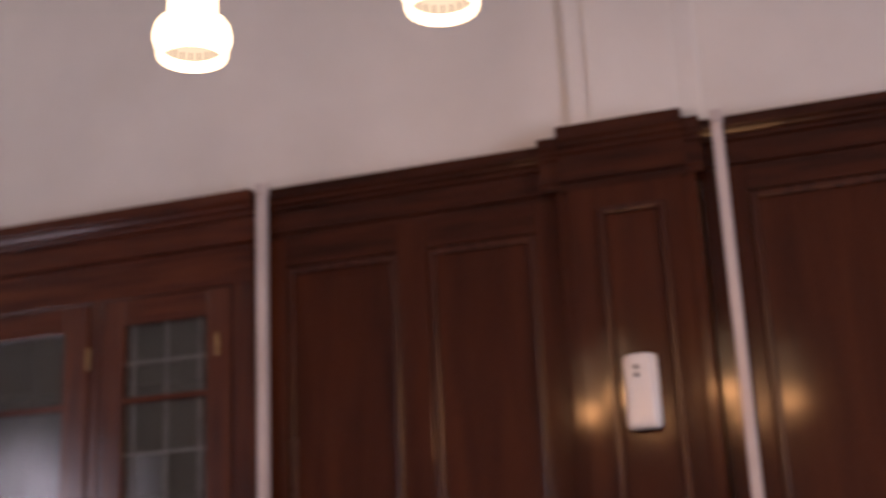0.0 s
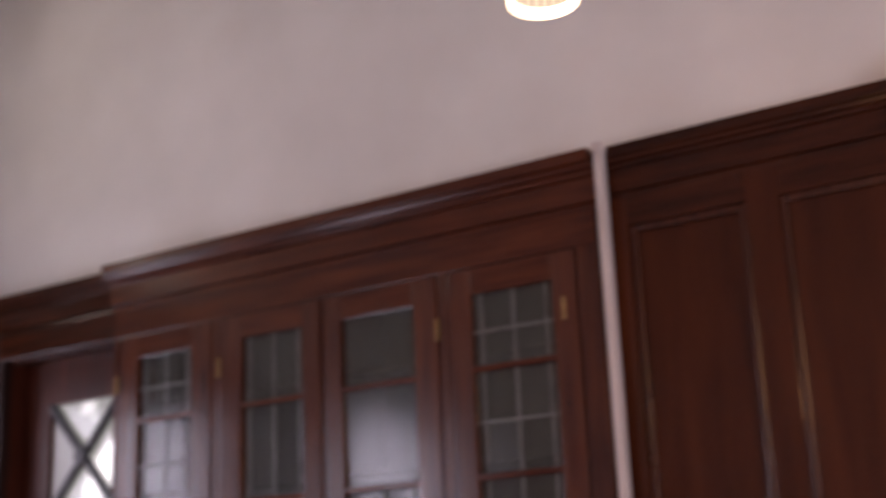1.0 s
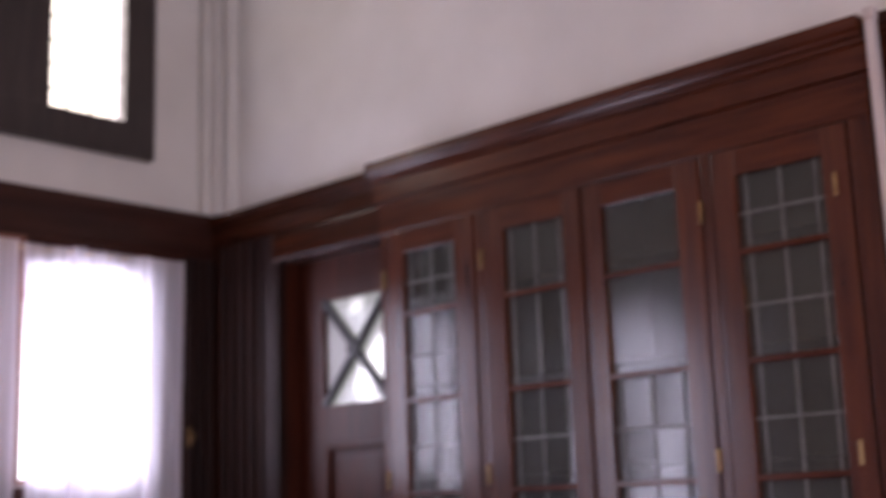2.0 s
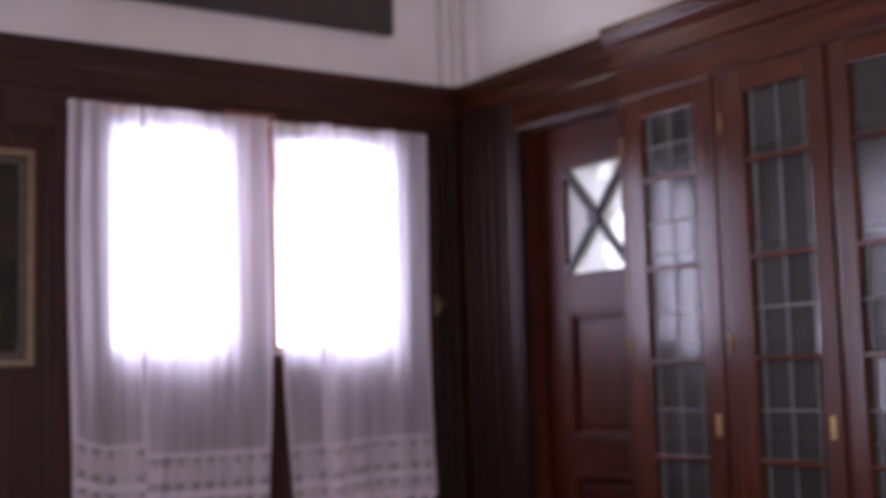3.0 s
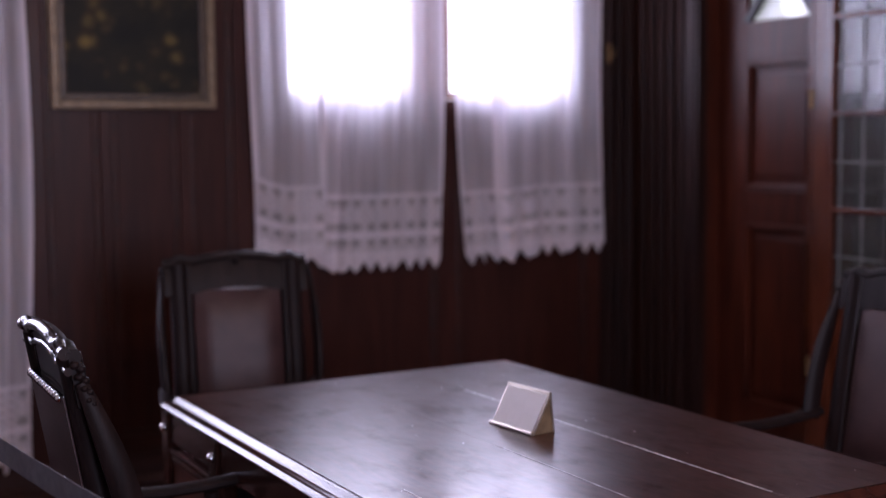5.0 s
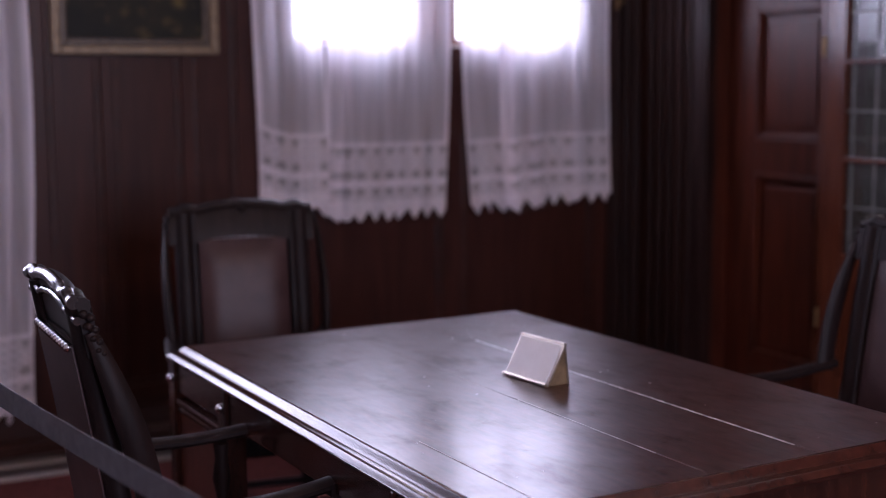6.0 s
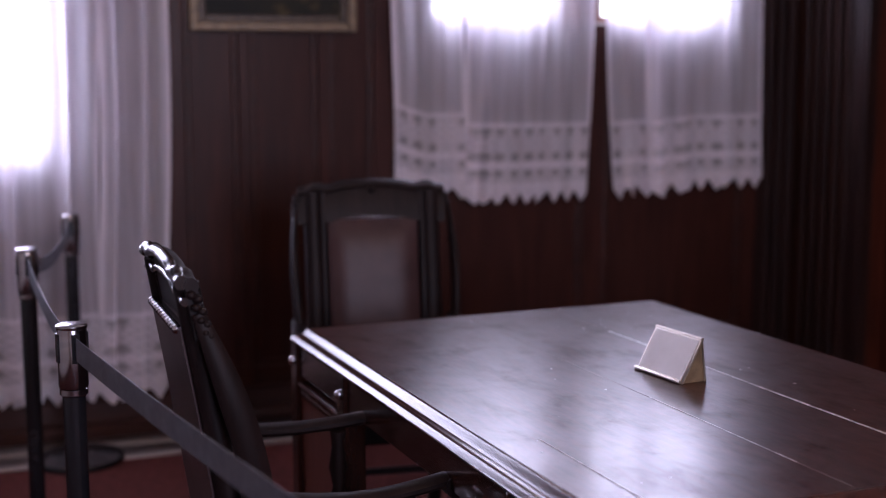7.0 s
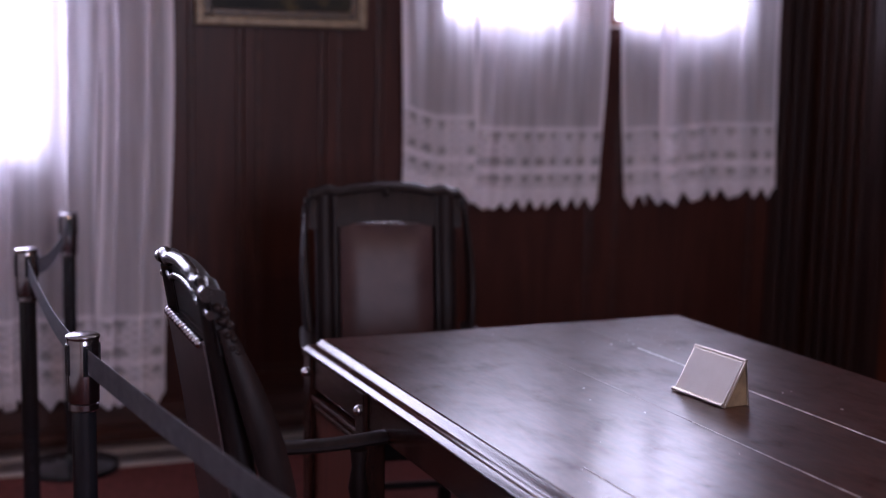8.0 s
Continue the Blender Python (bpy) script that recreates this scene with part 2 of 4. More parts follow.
def cloth_material(name, clear, lace=False, glowing=0.52):
    """White sheer cloth: part of the light goes straight through, the rest is scattered on both sides."""
    m, n, l, b = nodes(name)
    n.remove(b)
    out = n["Material Output"]
    tr = n.new("ShaderNodeBsdfTransparent")
    di = n.new("ShaderNodeBsdfDiffuse")
    di.inputs[0].default_value = (0.885, 0.82, 0.855, 1)
    tl = n.new("ShaderNodeBsdfTranslucent")
    tl.inputs[0].default_value = (0.79, 0.78, 0.85, 1)
    cl = n.new("ShaderNodeMixShader")
    cl.inputs[0].default_value = glowing
    l.new(di.outputs[0], cl.inputs[1])
    l.new(tl.outputs[0], cl.inputs[2])
    mx = n.new("ShaderNodeMixShader")
    tc = n.new("ShaderNodeTexCoord")
    weave = n.new("ShaderNodeTexNoise")
    weave.inputs["Scale"].default_value = 9
    mp = n.new("ShaderNodeMapping")
    mp.inputs["Scale"].default_value = (3.0, 3.0, 0.15)
    l.new(tc.outputs["Object"], mp.inputs[0])
    l.new(mp.outputs[0], weave.inputs[0])
    rr = n.new("ShaderNodeMapRange")
    rr.inputs[1].default_value, rr.inputs[2].default_value = 0.3, 0.7
    rr.inputs[3].default_value, rr.inputs[4].default_value = 1 - clear - 0.12, 1 - clear + 0.12
    l.new(weave.outputs[0], rr.inputs[0])
    fac = rr.outputs[0]
    if lace:
        # openwork: rows of eyelets below the header, and a faint lozenge net between
        px = n.new("ShaderNodeSeparateXYZ")
        l.new(tc.outputs["UV"], px.inputs[0])
        U, V = px.outputs[0], px.outputs[1]

        def math_node(op, a, b=0.0, c=0.0):
            q = n.new("ShaderNodeMath")
            q.operation = op
            for k, v in enumerate((a, b, c)):
                if isinstance(v, (int, float)):
                    q.inputs[k].default_value = v
                else:
                    l.new(v, q.inputs[k])
            return q.outputs[0]

        def soft_step(value, zero, one):
            q = n.new("ShaderNodeMapRange")
            q.interpolation_type = "SMOOTHSTEP"
            q.inputs[1].default_value, q.inputs[2].default_value = zero, one
            l.new(value, q.inputs[0])
            return q.outputs[0]

        def eyelet(row, outer, inner):
            near = math_node("SUBTRACT", V, row)
            dist = math_node("SQRT", math_node("ADD", math_node("MULTIPLY", side, side), math_node("MULTIPLY", near, near)))
            return soft_step(dist, outer, inner)

        side = math_node("MULTIPLY", math_node("ABSOLUTE", math_node("SUBTRACT", math_node("FRACT", U), 0.5)), 0.070)
        wedge = math_node("MULTIPLY", soft_step(math_node("ADD", side, math_node("MULTIPLY", math_node("SUBTRACT", V, 0.03), 0.45)), 0.023, 0.013), soft_step(V, 0.020, 0.032))
        hole = math_node("MAXIMUM", math_node("MAXIMUM", eyelet(0.152, 0.027, 0.013), eyelet(0.226, 0.020, 0.011)), wedge)
        ridge = math_node("MAXIMUM", soft_step(math_node("ABSOLUTE", math_node("SUBTRACT", V, 0.189)), 0.020, 0.007), soft_step(V, 0.262, 0.275))
        zig = math_node("ABSOLUTE", math_node("SUBTRACT", math_node("FRACT", math_node("MULTIPLY_ADD", V, 28.0, math_node("MULTIPLY", U, 2.0))), 0.5))
        zag = math_node("ABSOLUTE", math_node("SUBTRACT", math_node("FRACT", math_node("MULTIPLY_ADD", V, -28.0, math_node("MULTIPLY", U, 2.0))), 0.5))
        net = math_node("MULTIPLY_ADD", math_node("MULTIPLY", zig, zag), -1.4, 0.92)
        open_work = math_node("MULTIPLY_ADD", hole, -0.46, 1.0)
        fac = math_node("MULTIPLY", math_node("MULTIPLY", fac, net), open_work)
        fac = math_node("MINIMUM", math_node("MULTIPLY_ADD", math_node("MULTIPLY", ridge, open_work), 0.25, fac), 1.0)
    l.new(fac, mx.inputs[0])
    l.new(tr.outputs[0], mx.inputs[1])
    l.new(cl.outputs[0], mx.inputs[2])
    l.new(mx.outputs[0], out.inputs[0])
    return m


sheer = cloth_material("white sheer voile", 0.32)
lace_cloth = cloth_material("white lace", 0.05, True, 0.36)
hem_cloth = cloth_material("white lace edging", 0.01, False, 0.40)


def glow(name, color, strength, noise_scale=0.0, other=(1, 1, 1)):
    m, n, l, b = nodes(name)
    n.remove(b)
    em = n.new("ShaderNodeEmission")
    em.inputs[0].default_value, em.inputs[1].default_value = (*color, 1), strength
    if noise_scale:
        no = n.new("ShaderNodeTexNoise")
        no.inputs["Scale"].default_value = noise_scale
        tc = n.new("ShaderNodeTexCoord")
        l.new(tc.outputs["Object"], no.inputs[0])
        rp = n.new("ShaderNodeValToRGB")
        rp.color_ramp.elements[0].position, rp.color_ramp.elements[1].position = 0.47, 0.60
        rp.color_ramp.elements[0].color, rp.color_ramp.elements[1].color = (*color, 1), (*other, 1)
        l.new(no.outputs[0], rp.inputs[0])
        l.new(rp.outputs[0], em.inputs[0])
    l.new(em.outputs[0], n["Material Output"].inputs[0])
    return m


shade_glow = glow("lit opal glass", (1.0, 0.80, 0.52), 4.0)
rib_glow = glow("shaded glass ribs", (1.0, 0.70, 0.44), 0.55)
inner_glow = glow("lit ribbed glass", (1.0, 0.84, 0.6), 1.05)
sky_glow = glow("hazy daylight", (0.96, 0.97, 1.0), 3.4)
outside_glow = glow("bright garden", (0.17, 0.18, 0.165), 1.9, 2.6, (1.0, 1.0, 1.0))


def painting_material():
    m, n, l, b = nodes("dark oil painting")
    tc = n.new("ShaderNodeTexCoord")
    vo = n.new("ShaderNodeTexVoronoi")
    vo.inputs["Scale"].default_value = 13
    no = n.new("ShaderNodeTexNoise")
    no.inputs["Scale"].default_value, no.inputs["Detail"].default_value = 4.5, 7
    l.new(tc.outputs["Object"], vo.inputs[0])
    l.new(tc.outputs["Object"], no.inputs[0])
    a = n.new("ShaderNodeValToRGB")
    e = a.color_ramp.elements
    e[0].position, e[0].color = 0.35, (0.012, 0.013, 0.012, 1)
    e[1].position, e[1].color = 0.75, (0.05, 0.03, 0.014, 1)
    x = e.new(0.55)
    x.color = (0.022, 0.02, 0.014, 1)
    l.new(no.outputs[0], a.inputs[0])
    sp = n.new("ShaderNodeSeparateXYZ")
    l.new(tc.outputs["Object"], sp.inputs[0])
    low = n.new("ShaderNodeMapRange")
    low.inputs[1].default_value, low.inputs[2].default_value = 0.55, 0.25
    l.new(sp.outputs[2], low.inputs[0])
    spot = n.new("ShaderNodeMapRange")
    spot.inputs[1].default_value, spot.inputs[2].default_value = 0.5, 0.12
    l.new(vo.outputs[0], spot.inputs[0])
    mu = n.new("ShaderNodeMath")
    mu.operation = "MULTIPLY"
    patch = n.new("ShaderNodeMapRange")
    patch.inputs[1].default_value, patch.inputs[2].default_value = 0.46, 0.62
    l.new(no.outputs[0], patch.inputs[0])
    both = n.new("ShaderNodeMath")
    both.operation = "MULTIPLY"
    l.new(spot.outputs[0], both.inputs[0])
    l.new(patch.outputs[0], both.inputs[1])
    l.new(low.outputs[0], mu.inputs[0])
    l.new(both.outputs[0], mu.inputs[1])
    mx = n.new("ShaderNodeMix")
    mx.data_type = "RGBA"
    l.new(mu.outputs[0], mx.inputs[0])
    l.new(a.outputs[0], mx.inputs[6])
    mx.inputs[7].default_value = (0.24, 0.17, 0.05, 1)
    l.new(mx.outputs[2], b.inputs["Base Color"])
    b.inputs["Roughness"].default_value = 0.5
    b.inputs["Specular IOR Level"].default_value = 0.12
    bp = n.new("ShaderNodeBump")
    bp.inputs["Strength"].default_value, bp.inputs["Distance"].default_value = 0.2, 0.01
    l.new(no.outputs[0], bp.inputs["Height"])
    l.new(bp.outputs[0], b.inputs["Normal"])
    return m


painting_mat = painting_material()

# ---------- mesh tools ----------
ORIGIN = {}


def thing(name, loc, label, category, kind="", group="", rz=0):
    ob = new(name)
    ob.empty_display_size = 0.1
    ob.matrix_basis = pose(*loc, 0, 0, rz)
    if rz == 0:
        ORIGIN[ob] = Vector(loc)
    return tagged(ob, label, category, group, kind)


def mesh_object(name, bm, material, smooth=False):
    me = bpy.data.meshes.new(name)
    bmesh.ops.recalc_face_normals(bm, faces=bm.faces)
    bm.to_mesh(me)
    bm.free()
    if smooth:
        me.shade_smooth()
        me.set_sharp_from_angle(angle=radians(35))
    me.materials.append(material)
    return new(name, me)


def part(name, bm, material, parent, label="", smooth=False, local=False):
    """One mesh under a thing or part. Coordinates are the world's, unless local."""
    top = parent
    while top.parent:
        top = top.parent
    if not local and top in ORIGIN:
        bmesh.ops.translate(bm, verts=bm.verts, vec=-ORIGIN[top])
    ob = mesh_object(name, bm, material, smooth)
    ob.parent = parent
    return tagged(ob, label)


def structure(name, bm, material, label, category, smooth=False):
    ob = mesh_object(name, bm, material, smooth)
    ORIGIN[ob] = Vector((0, 0, 0))
    return tagged(ob, label, category, "", "structure")


def box(x0, x1, y0, y1, z0, z1, bevel=0.0, bm=None, seg=2):
    own = bm is None
    bm = bm or bmesh.new()
    r = bmesh.ops.create_cube(bm, size=1)
    vs = r["verts"]
    bmesh.ops.scale(bm, verts=vs, vec=(abs(x1 - x0), abs(y1 - y0), abs(z1 - z0)))
    bmesh.ops.translate(bm, verts=vs, vec=((x0 + x1) / 2, (y0 + y1) / 2, (z0 + z1) / 2))
    if bevel:
        es = {e for v in vs for e in v.link_edges}
        bmesh.ops.bevel(bm, geom=list(es), offset=bevel, segments=seg, profile=0.6, affect="EDGES")
    return bm


def boxes(*rows, bevel=0.0):
    bm = bmesh.new()
    for r in rows:
        box(*r, bevel=bevel, bm=bm)
    return bm


def lathe(profile, centre=(0, 0, 0), seg=32, bm=None, caps=True):
    """Turns (radius, height) pairs round the z axis."""
    bm = bm or bmesh.new()
    rings = []
    for r, z in profile:
        rings.append([bm.verts.new((centre[0] + r * math.cos(2 * math.pi * i / seg), centre[1] + r * math.sin(2 * math.pi * i / seg), centre[2] + z)) for i in range(seg)])
    for a, b in zip(rings, rings[1:]):
        for i in range(seg):
            j = (i + 1) % seg
            bm.faces.new((a[i], a[j], b[j], b[i]))
    if caps:
        bm.faces.new(rings[0][::-1])
        bm.faces.new(rings[-1])
    return bm


def extrude_profile(profile, axis, a, b, bm=None):
    """A closed outline of (u, v) carried along an axis: 'x' (u=y, v=z), 'y' (u=x, v=z)."""
    bm = bm or bmesh.new()
    at = (lambda u, v, s: (s, u, v)) if axis == "x" else (lambda u, v, s: (u, s, v))
    A = [bm.verts.new(at(u, v, a)) for u, v in profile]
    B = [bm.verts.new(at(u, v, b)) for u, v in profile]
    k = len(profile)
    for i in range(k):
        j = (i + 1) % k
        bm.faces.new((A[i], A[j], B[j], B[i]))
    bm.faces.new(A[::-1])
    bm.faces.new(B)
    return bm


def sweep(points, w, h, bm=None, seg=10, up=(0, 0, 1), round_=True):
    """A rod of oval (or square) section along points; w across, h along up."""
    bm = bm or bmesh.new()
    rings = []
    ps = [Vector(p) for p in points]
    for i, p in enumerate(ps):
        d = (ps[min(i + 1, len(ps) - 1)] - ps[max(i - 1, 0)]).normalized()
        s = d.cross(Vector(up)).normalized()
        u = s.cross(d).normalized()
        ring = []
        for k in range(seg):
            a = 2 * math.pi * (k + 0.5) / seg
            ca, sa = math.cos(a), math.sin(a)
            if not round_:
                q = max(abs(ca), abs(sa))
                ca, sa = ca / q, sa / q
            ring.append(bm.verts.new(p + s * ca * w / 2 + u * sa * h / 2))
        rings.append(ring)
    for a, b in zip(rings, rings[1:]):
        for i in range(seg):
            j = (i + 1) % seg
            bm.faces.new((a[i], a[j], b[j], b[i]))
    bm.faces.new(rings[0][::-1])
    bm.faces.new(rings[-1])
    return bm


def ball(c, r, bm=None, seg=14, sz=1.0):
    bm = bm or bmesh.new()
    m = Matrix.Translation(c) @ Matrix.Diagonal((1, 1, sz, 1))
    bmesh.ops.create_uvsphere(bm, u_segments=seg, v_segments=max(6, seg // 2), radius=r, matrix=m)
    return bm


# ---------- room shell ----------
XL, XR, YB, YF, TOP = -2.6, 3.99, -3.0, 5.55, 4.85
floor_top = structure("floor", box(XL - 0.3, XR + 0.6, YB - 0.3, YF + 0.4, -0.2, -0.012), border_wood, "dark stained wooden floor under the carpet", "floor")
structure("carpet", box(XL + 0.3, 3.5, YB + 0.4, 5.085, -0.012, 0.0, 0.004), carpet, "worn brick-red carpet covering the floor", "carpet")
structure("ceiling", box(XL - 0.3, XR + 0.6, YB - 0.3, YF + 0.4, TOP, TOP + 0.2), plaster, "plain white painted ceiling", "ceiling")
structure("wall_west", box(XL - 0.25, XL, YB - 0.25, YF + 0.3, -0.2, TOP), plaster, "plain white plaster wall", "wall")
# wall_south is built below, with the opening added for fill light

# east wall, with openings for the door and the built-in cabinet
wall_east = structure("wall_east", boxes(
    (XR, XR + 0.45, YB, 1.84, -0.012, TOP),
    (XR, XR + 0.45, 1.84, 4.19, 3.0, TOP),
    (XR, XR + 0.45, 4.19, 4.99, 2.79, TOP),
    (XR, 4.14, 4.99, YF + 0.3, -0.012, TOP)), plaster, "white plaster wall above dark mahogany panelling", "wall")

# north wall with three window openings and a high window
holes = [(-0.45, 0.41, 1.15, 2.77), (2.045, 2.60, 1.70, 2.725), (2.865, 3.50, 1.70, 2.725), (2.10, 3.42, 3.5, 4.55)]


def wall_with_holes(x0, x1, y0, y1, z0, z1, openings):
    bm = bmesh.new()
    xs = sorted({x0, x1, *(v for h in openings for v in h[:2])})
    zs = sorted({z0, z1, *(v for h in openings for v in h[2:])})
    for a, b in zip(xs, xs[1:]):
        run = None
        for c, d in zip(zs, zs[1:]):
            inside = any(h[0] <= (a + b) / 2 <= h[1] and h[2] <= (c + d) / 2 <= h[3] for h in openings)
            if inside:
                if run:
                    box(a, b, y0, y1, run[0], run[1], bm=bm)
                run = None
            else:
                run = (run[0], d) if run else (c, d)
        if run:
            box(a, b, y0, y1, run[0], run[1], bm=bm)
    return bm


structure("wall_south", wall_with_holes(XL, XR + 0.5, YB - 0.25, YB, -0.012, TOP, [(0.25, 1.95, 0.95, 2.95)]), plaster, "white plaster wall with an opening added for fill light", "wall")
wall_north = structure("wall_north", wall_with_holes(XL, XR, YF, YF + 0.2, -0.012, TOP, holes), plaster, "white plaster wall above dark panelling with curtained windows", "wall")

# floor edging in front of the window wall
structure("floor_edging", box(XL, 3.9, 5.088, 5.135, -0.012, 0.006, 0.003), strip_paint, "pale worn strip along the carpet's edge", "trim")
structure("floor_edging_inner", box(XL, 3.9, 5.30, 5.34, -0.012, 0.003, 0.003), strip_paint, "second pale strip set in the floor border", "trim")
structure("baseboard", extrude_profile([(5.53, -0.01), (5.455, -0.01), (5.455, 0.03), (5.47, 0.045), (5.50, 0.05), (5.505, 0.13), (5.53, 0.14)], "x", XL, 3.93), window_rail_wood, "dark wooden baseboard under the window wall", "baseboard")


# ---------- panelling ----------
def raised_panel(parent, axis, face, a0, a1, z0, z1, sign, material, moulding):
    """A recessed field with a moulded edge. face: the field's plane; sign: the way that it faces."""
    m = 0.028
    if axis == "x":
        f = lambda p, q, r, s, t0, t1: (min(t0, t1), max(t0, t1), p, q, r, s)
    else:
        f = lambda p, q, r, s, t0, t1: (p, q, min(t0, t1), max(t0, t1), r, s)
    p = part("panel", box(*f(a0, a1, z0, z1, face, face - sign * 0.012), bevel=0.004), material, parent)
    for q in ((a0, a0 + m, z0, z1), (a1 - m, a1, z0, z1), (a0 + m, a1 - m, z0, z0 + m), (a0 + m, a1 - m, z1 - m, z1)):
        part("moulding", box(*f(*q, face - sign * 0.004, face + sign * 0.016), bevel=0.008), moulding, p, local=False)


def panelled_run(parent, axis, face, stiles, z_rows, sign, material, rail_mat, moulding):
    """Stiles and rails of a panelled wall, with a field between each pair. stiles: (start, end); z_rows: rails (start, end)."""
    t0, t1 = face - sign * 0.025, face + sign * 0.012
    for a, b in stiles:
        d = (min(t0, t1), max(t0, t1), a, b) if axis == "x" else (a, b, min(t0, t1), max(t0, t1))
        part("stile", box(*d, z_rows[0][0], z_rows[-1][1], bevel=0.004), material, parent)
    for (a, b), (c, d) in zip(stiles, stiles[1:]):
        for z0, z1 in z_rows:
            dims = (min(t0, t1), max(t0, t1), b, c) if axis == "x" else (b, c, min(t0, t1), max(t0, t1))
            part("rail", box(*dims, z0, z1, bevel=0.004), rail_mat, parent)
        for (_, z0), (z1, _) in zip(z_rows, z_rows[1:]):
            raised_panel(parent, axis, face - sign * 0.01, b, c, z0, z1, sign, material, moulding)


EF = 3.955
panelled_run(wall_east, "x", EF, [(0.68, 0.762), (1.152, 1.265), (1.69, 1.80)], [(0.0, 0.2), (0.92, 1.06), (2.815, 2.92)], -1, panel_wood, rail_wood, moulding_wood)
panelled_run(wall_east, "x", EF, [(-2.95, -2.85), (-1.95, -1.84), (-0.95, -0.84), (0.05, 0.20)], [(0.0, 0.2), (0.92, 1.06), (2.86, 2.95)], -1, panel_wood, rail_wood, moulding_wood)
# stile and reeds in the wood darkened for the corner's shade
part("stile", box(3.935, 3.985, 4.996, 5.08, 0, 2.92, 0.006), corner_shade_wood, wall_east)
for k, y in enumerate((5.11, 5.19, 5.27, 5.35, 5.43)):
    part("reed", sweep([(3.95, y, 0.0), (3.95, y, 2.92)], 0.05, 0.05, seg=10, up=(0, 1, 0)), corner_shade_wood, wall_east, smooth=True)
part("backing_board", box(3.955, 3.985, 5.08, 5.52, 0, 2.92), panel_wood, wall_east)


def cornice_profile(front, back, z0, z1, sign):
    d = back - front
    h = z1 - z0
    return [(back, z0), (front + d * 0.55, z0), (front + d * 0.55, z0 + h * 0.12), (front + d * 0.42, z0 + h * 0.14), (front + d * 0.42, z0 + h * 0.56), (front + d * 0.30, z0 + h * 0.585), (front + d * 0.28, z0 + h * 0.66),
            (front + d * 0.16, z0 + h * 0.69), (front + d * 0.12, z0 + h * 0.76), (front + d * 0.02, z0 + h * 0.79), (front, z0 + h * 0.82), (front, z1), (back, z1)]


part("frieze", extrude_profile(cornice_profile(3.90, 3.988, 2.90, 3.085, 1), "y", 4.22, 5.548), rail_wood, wall_east)
part("frieze", extrude_profile(cornice_profile(3.90, 3.988, 2.915, 3.104, 1), "y", 0.66, 1.80), rail_wood, wall_east)
part("frieze", extrude_profile(cornice_profile(3.90, 3.988, 2.93, 3.108, 1), "y", YB, 0.215), rail_wood, wall_east)
# pilaster with its own cap
part("pilaster", boxes((3.895, 3.985, 0.205, 0.67, 0, 3.11), (3.875, 3.985, 0.245, 0.63, 0, 3.10), bevel=0.006), panel_wood, wall_east)
part("pilaster_field", box(3.866, 3.88, 0.331, 0.506, 1.1, 2.82, 0.005), panel_wood, wall_east)
for y0, y1, z0, z1 in ((0.306, 0.331, 1.08, 2.845), (0.506, 0.531, 1.08, 2.845), (0.331, 0.506, 2.82, 2.845)):
    part("moulding", box(3.855, 3.88, y0, y1, z0, z1, 0.008), moulding_wood, wall_east)
part("pilaster_cap", extrude_profile(cornice_profile(3.84, 3.892, 2.92, 3.14, 1), "y", 0.228, 0.648), rail_wood, wall_east)
part("pilaster_cap", extrude_profile(cornice_profile(3.868, 3.90, 2.93, 3.115, 1), "y", 0.175, 0.72), rail_wood, wall_east)
# white pilaster strips on the plaster above
part("plaster_strip", boxes((3.966, 3.992, 0.17, 0.62, 3.12, TOP), (3.954, 3.968, 0.25, 0.545, 3.12, TOP), bevel=0.006), plaster, wall_east)
part("plaster_corner", boxes((3.90, 3.992, 5.44, YF, 3.098, TOP), (3.86, 3.92, 5.49, YF, 3.098, TOP), (3.93, 3.992, 5.36, 5.44, 3.087, TOP), bevel=0.01), plaster, wall_east)

# window wall panelling
NF = 5.535
panelled_run(wall_north, "y", NF, [(0.86, 0.96), (1.185, 1.235), (1.53, 1.58), (1.78, 1.88)], [(0.13, 0.22), (2.70, 2.86)], -1, north_wood, window_rail_wood, window_rail_wood)
panelled_run(wall_north, "y", NF, [(1.88, 1.9), (2.79, 2.90), (3.66, 3.74)], [(0.13, 0.22), (1.58, 1.69)], -1, north_wood, window_rail_wood, window_rail_wood)
panelled_run(wall_north, "y", NF, [(-2.55, -2.45), (-1.7, -1.6), (-0.8, -0.55)], [(0.13, 0.22), (1.0, 1.06), (2.70, 2.86)], -1, north_wood, window_rail_wood, window_rail_wood)
for r in ((1.88, 2.045, 1.70, 2.86), (2.60, 2.865, 1.70, 2.86), (3.50, 3.74, 1.70, 2.86), (2.045, 2.60, 2.725, 2.86), (2.865, 3.50, 2.725, 2.86)):
    part("casing", box(r[0], r[1], 5.51, 5.56, r[2], r[3], 0.004), sash_wood if r[0] == 2.60 else north_wood, wall_north)
for r in ((-0.55, -0.45, 0.13, 2.86), (0.41, 0.86, 0.13, 2.86), (-0.45, 0.41, 0.13, 1.15), (-0.45, 0.41, 2.77, 2.86)):
    part("casing", box(r[0], r[1], 5.51, 5.56, r[2], r[3], 0.004), north_wood, wall_north)
# casing and reeds here carry the same painted corner shade
part("casing", box(3.74, 3.985, 5.505, 5.548, 0.0, 2.86, 0.006), corner_shade_wood, wall_north)
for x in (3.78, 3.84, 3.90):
    part("reed", sweep([(x, 5.50, 0.05), (x, 5.50, 2.86)], 0.036, 0.036, up=(0, 1, 0)), corner_shade_wood, wall_north, smooth=True)
part("frieze", extrude_profile(cornice_profile(5.49, 5.548, 2.85, 3.10, 1), "x", XL, 3.984), window_rail_wood, wall_north)


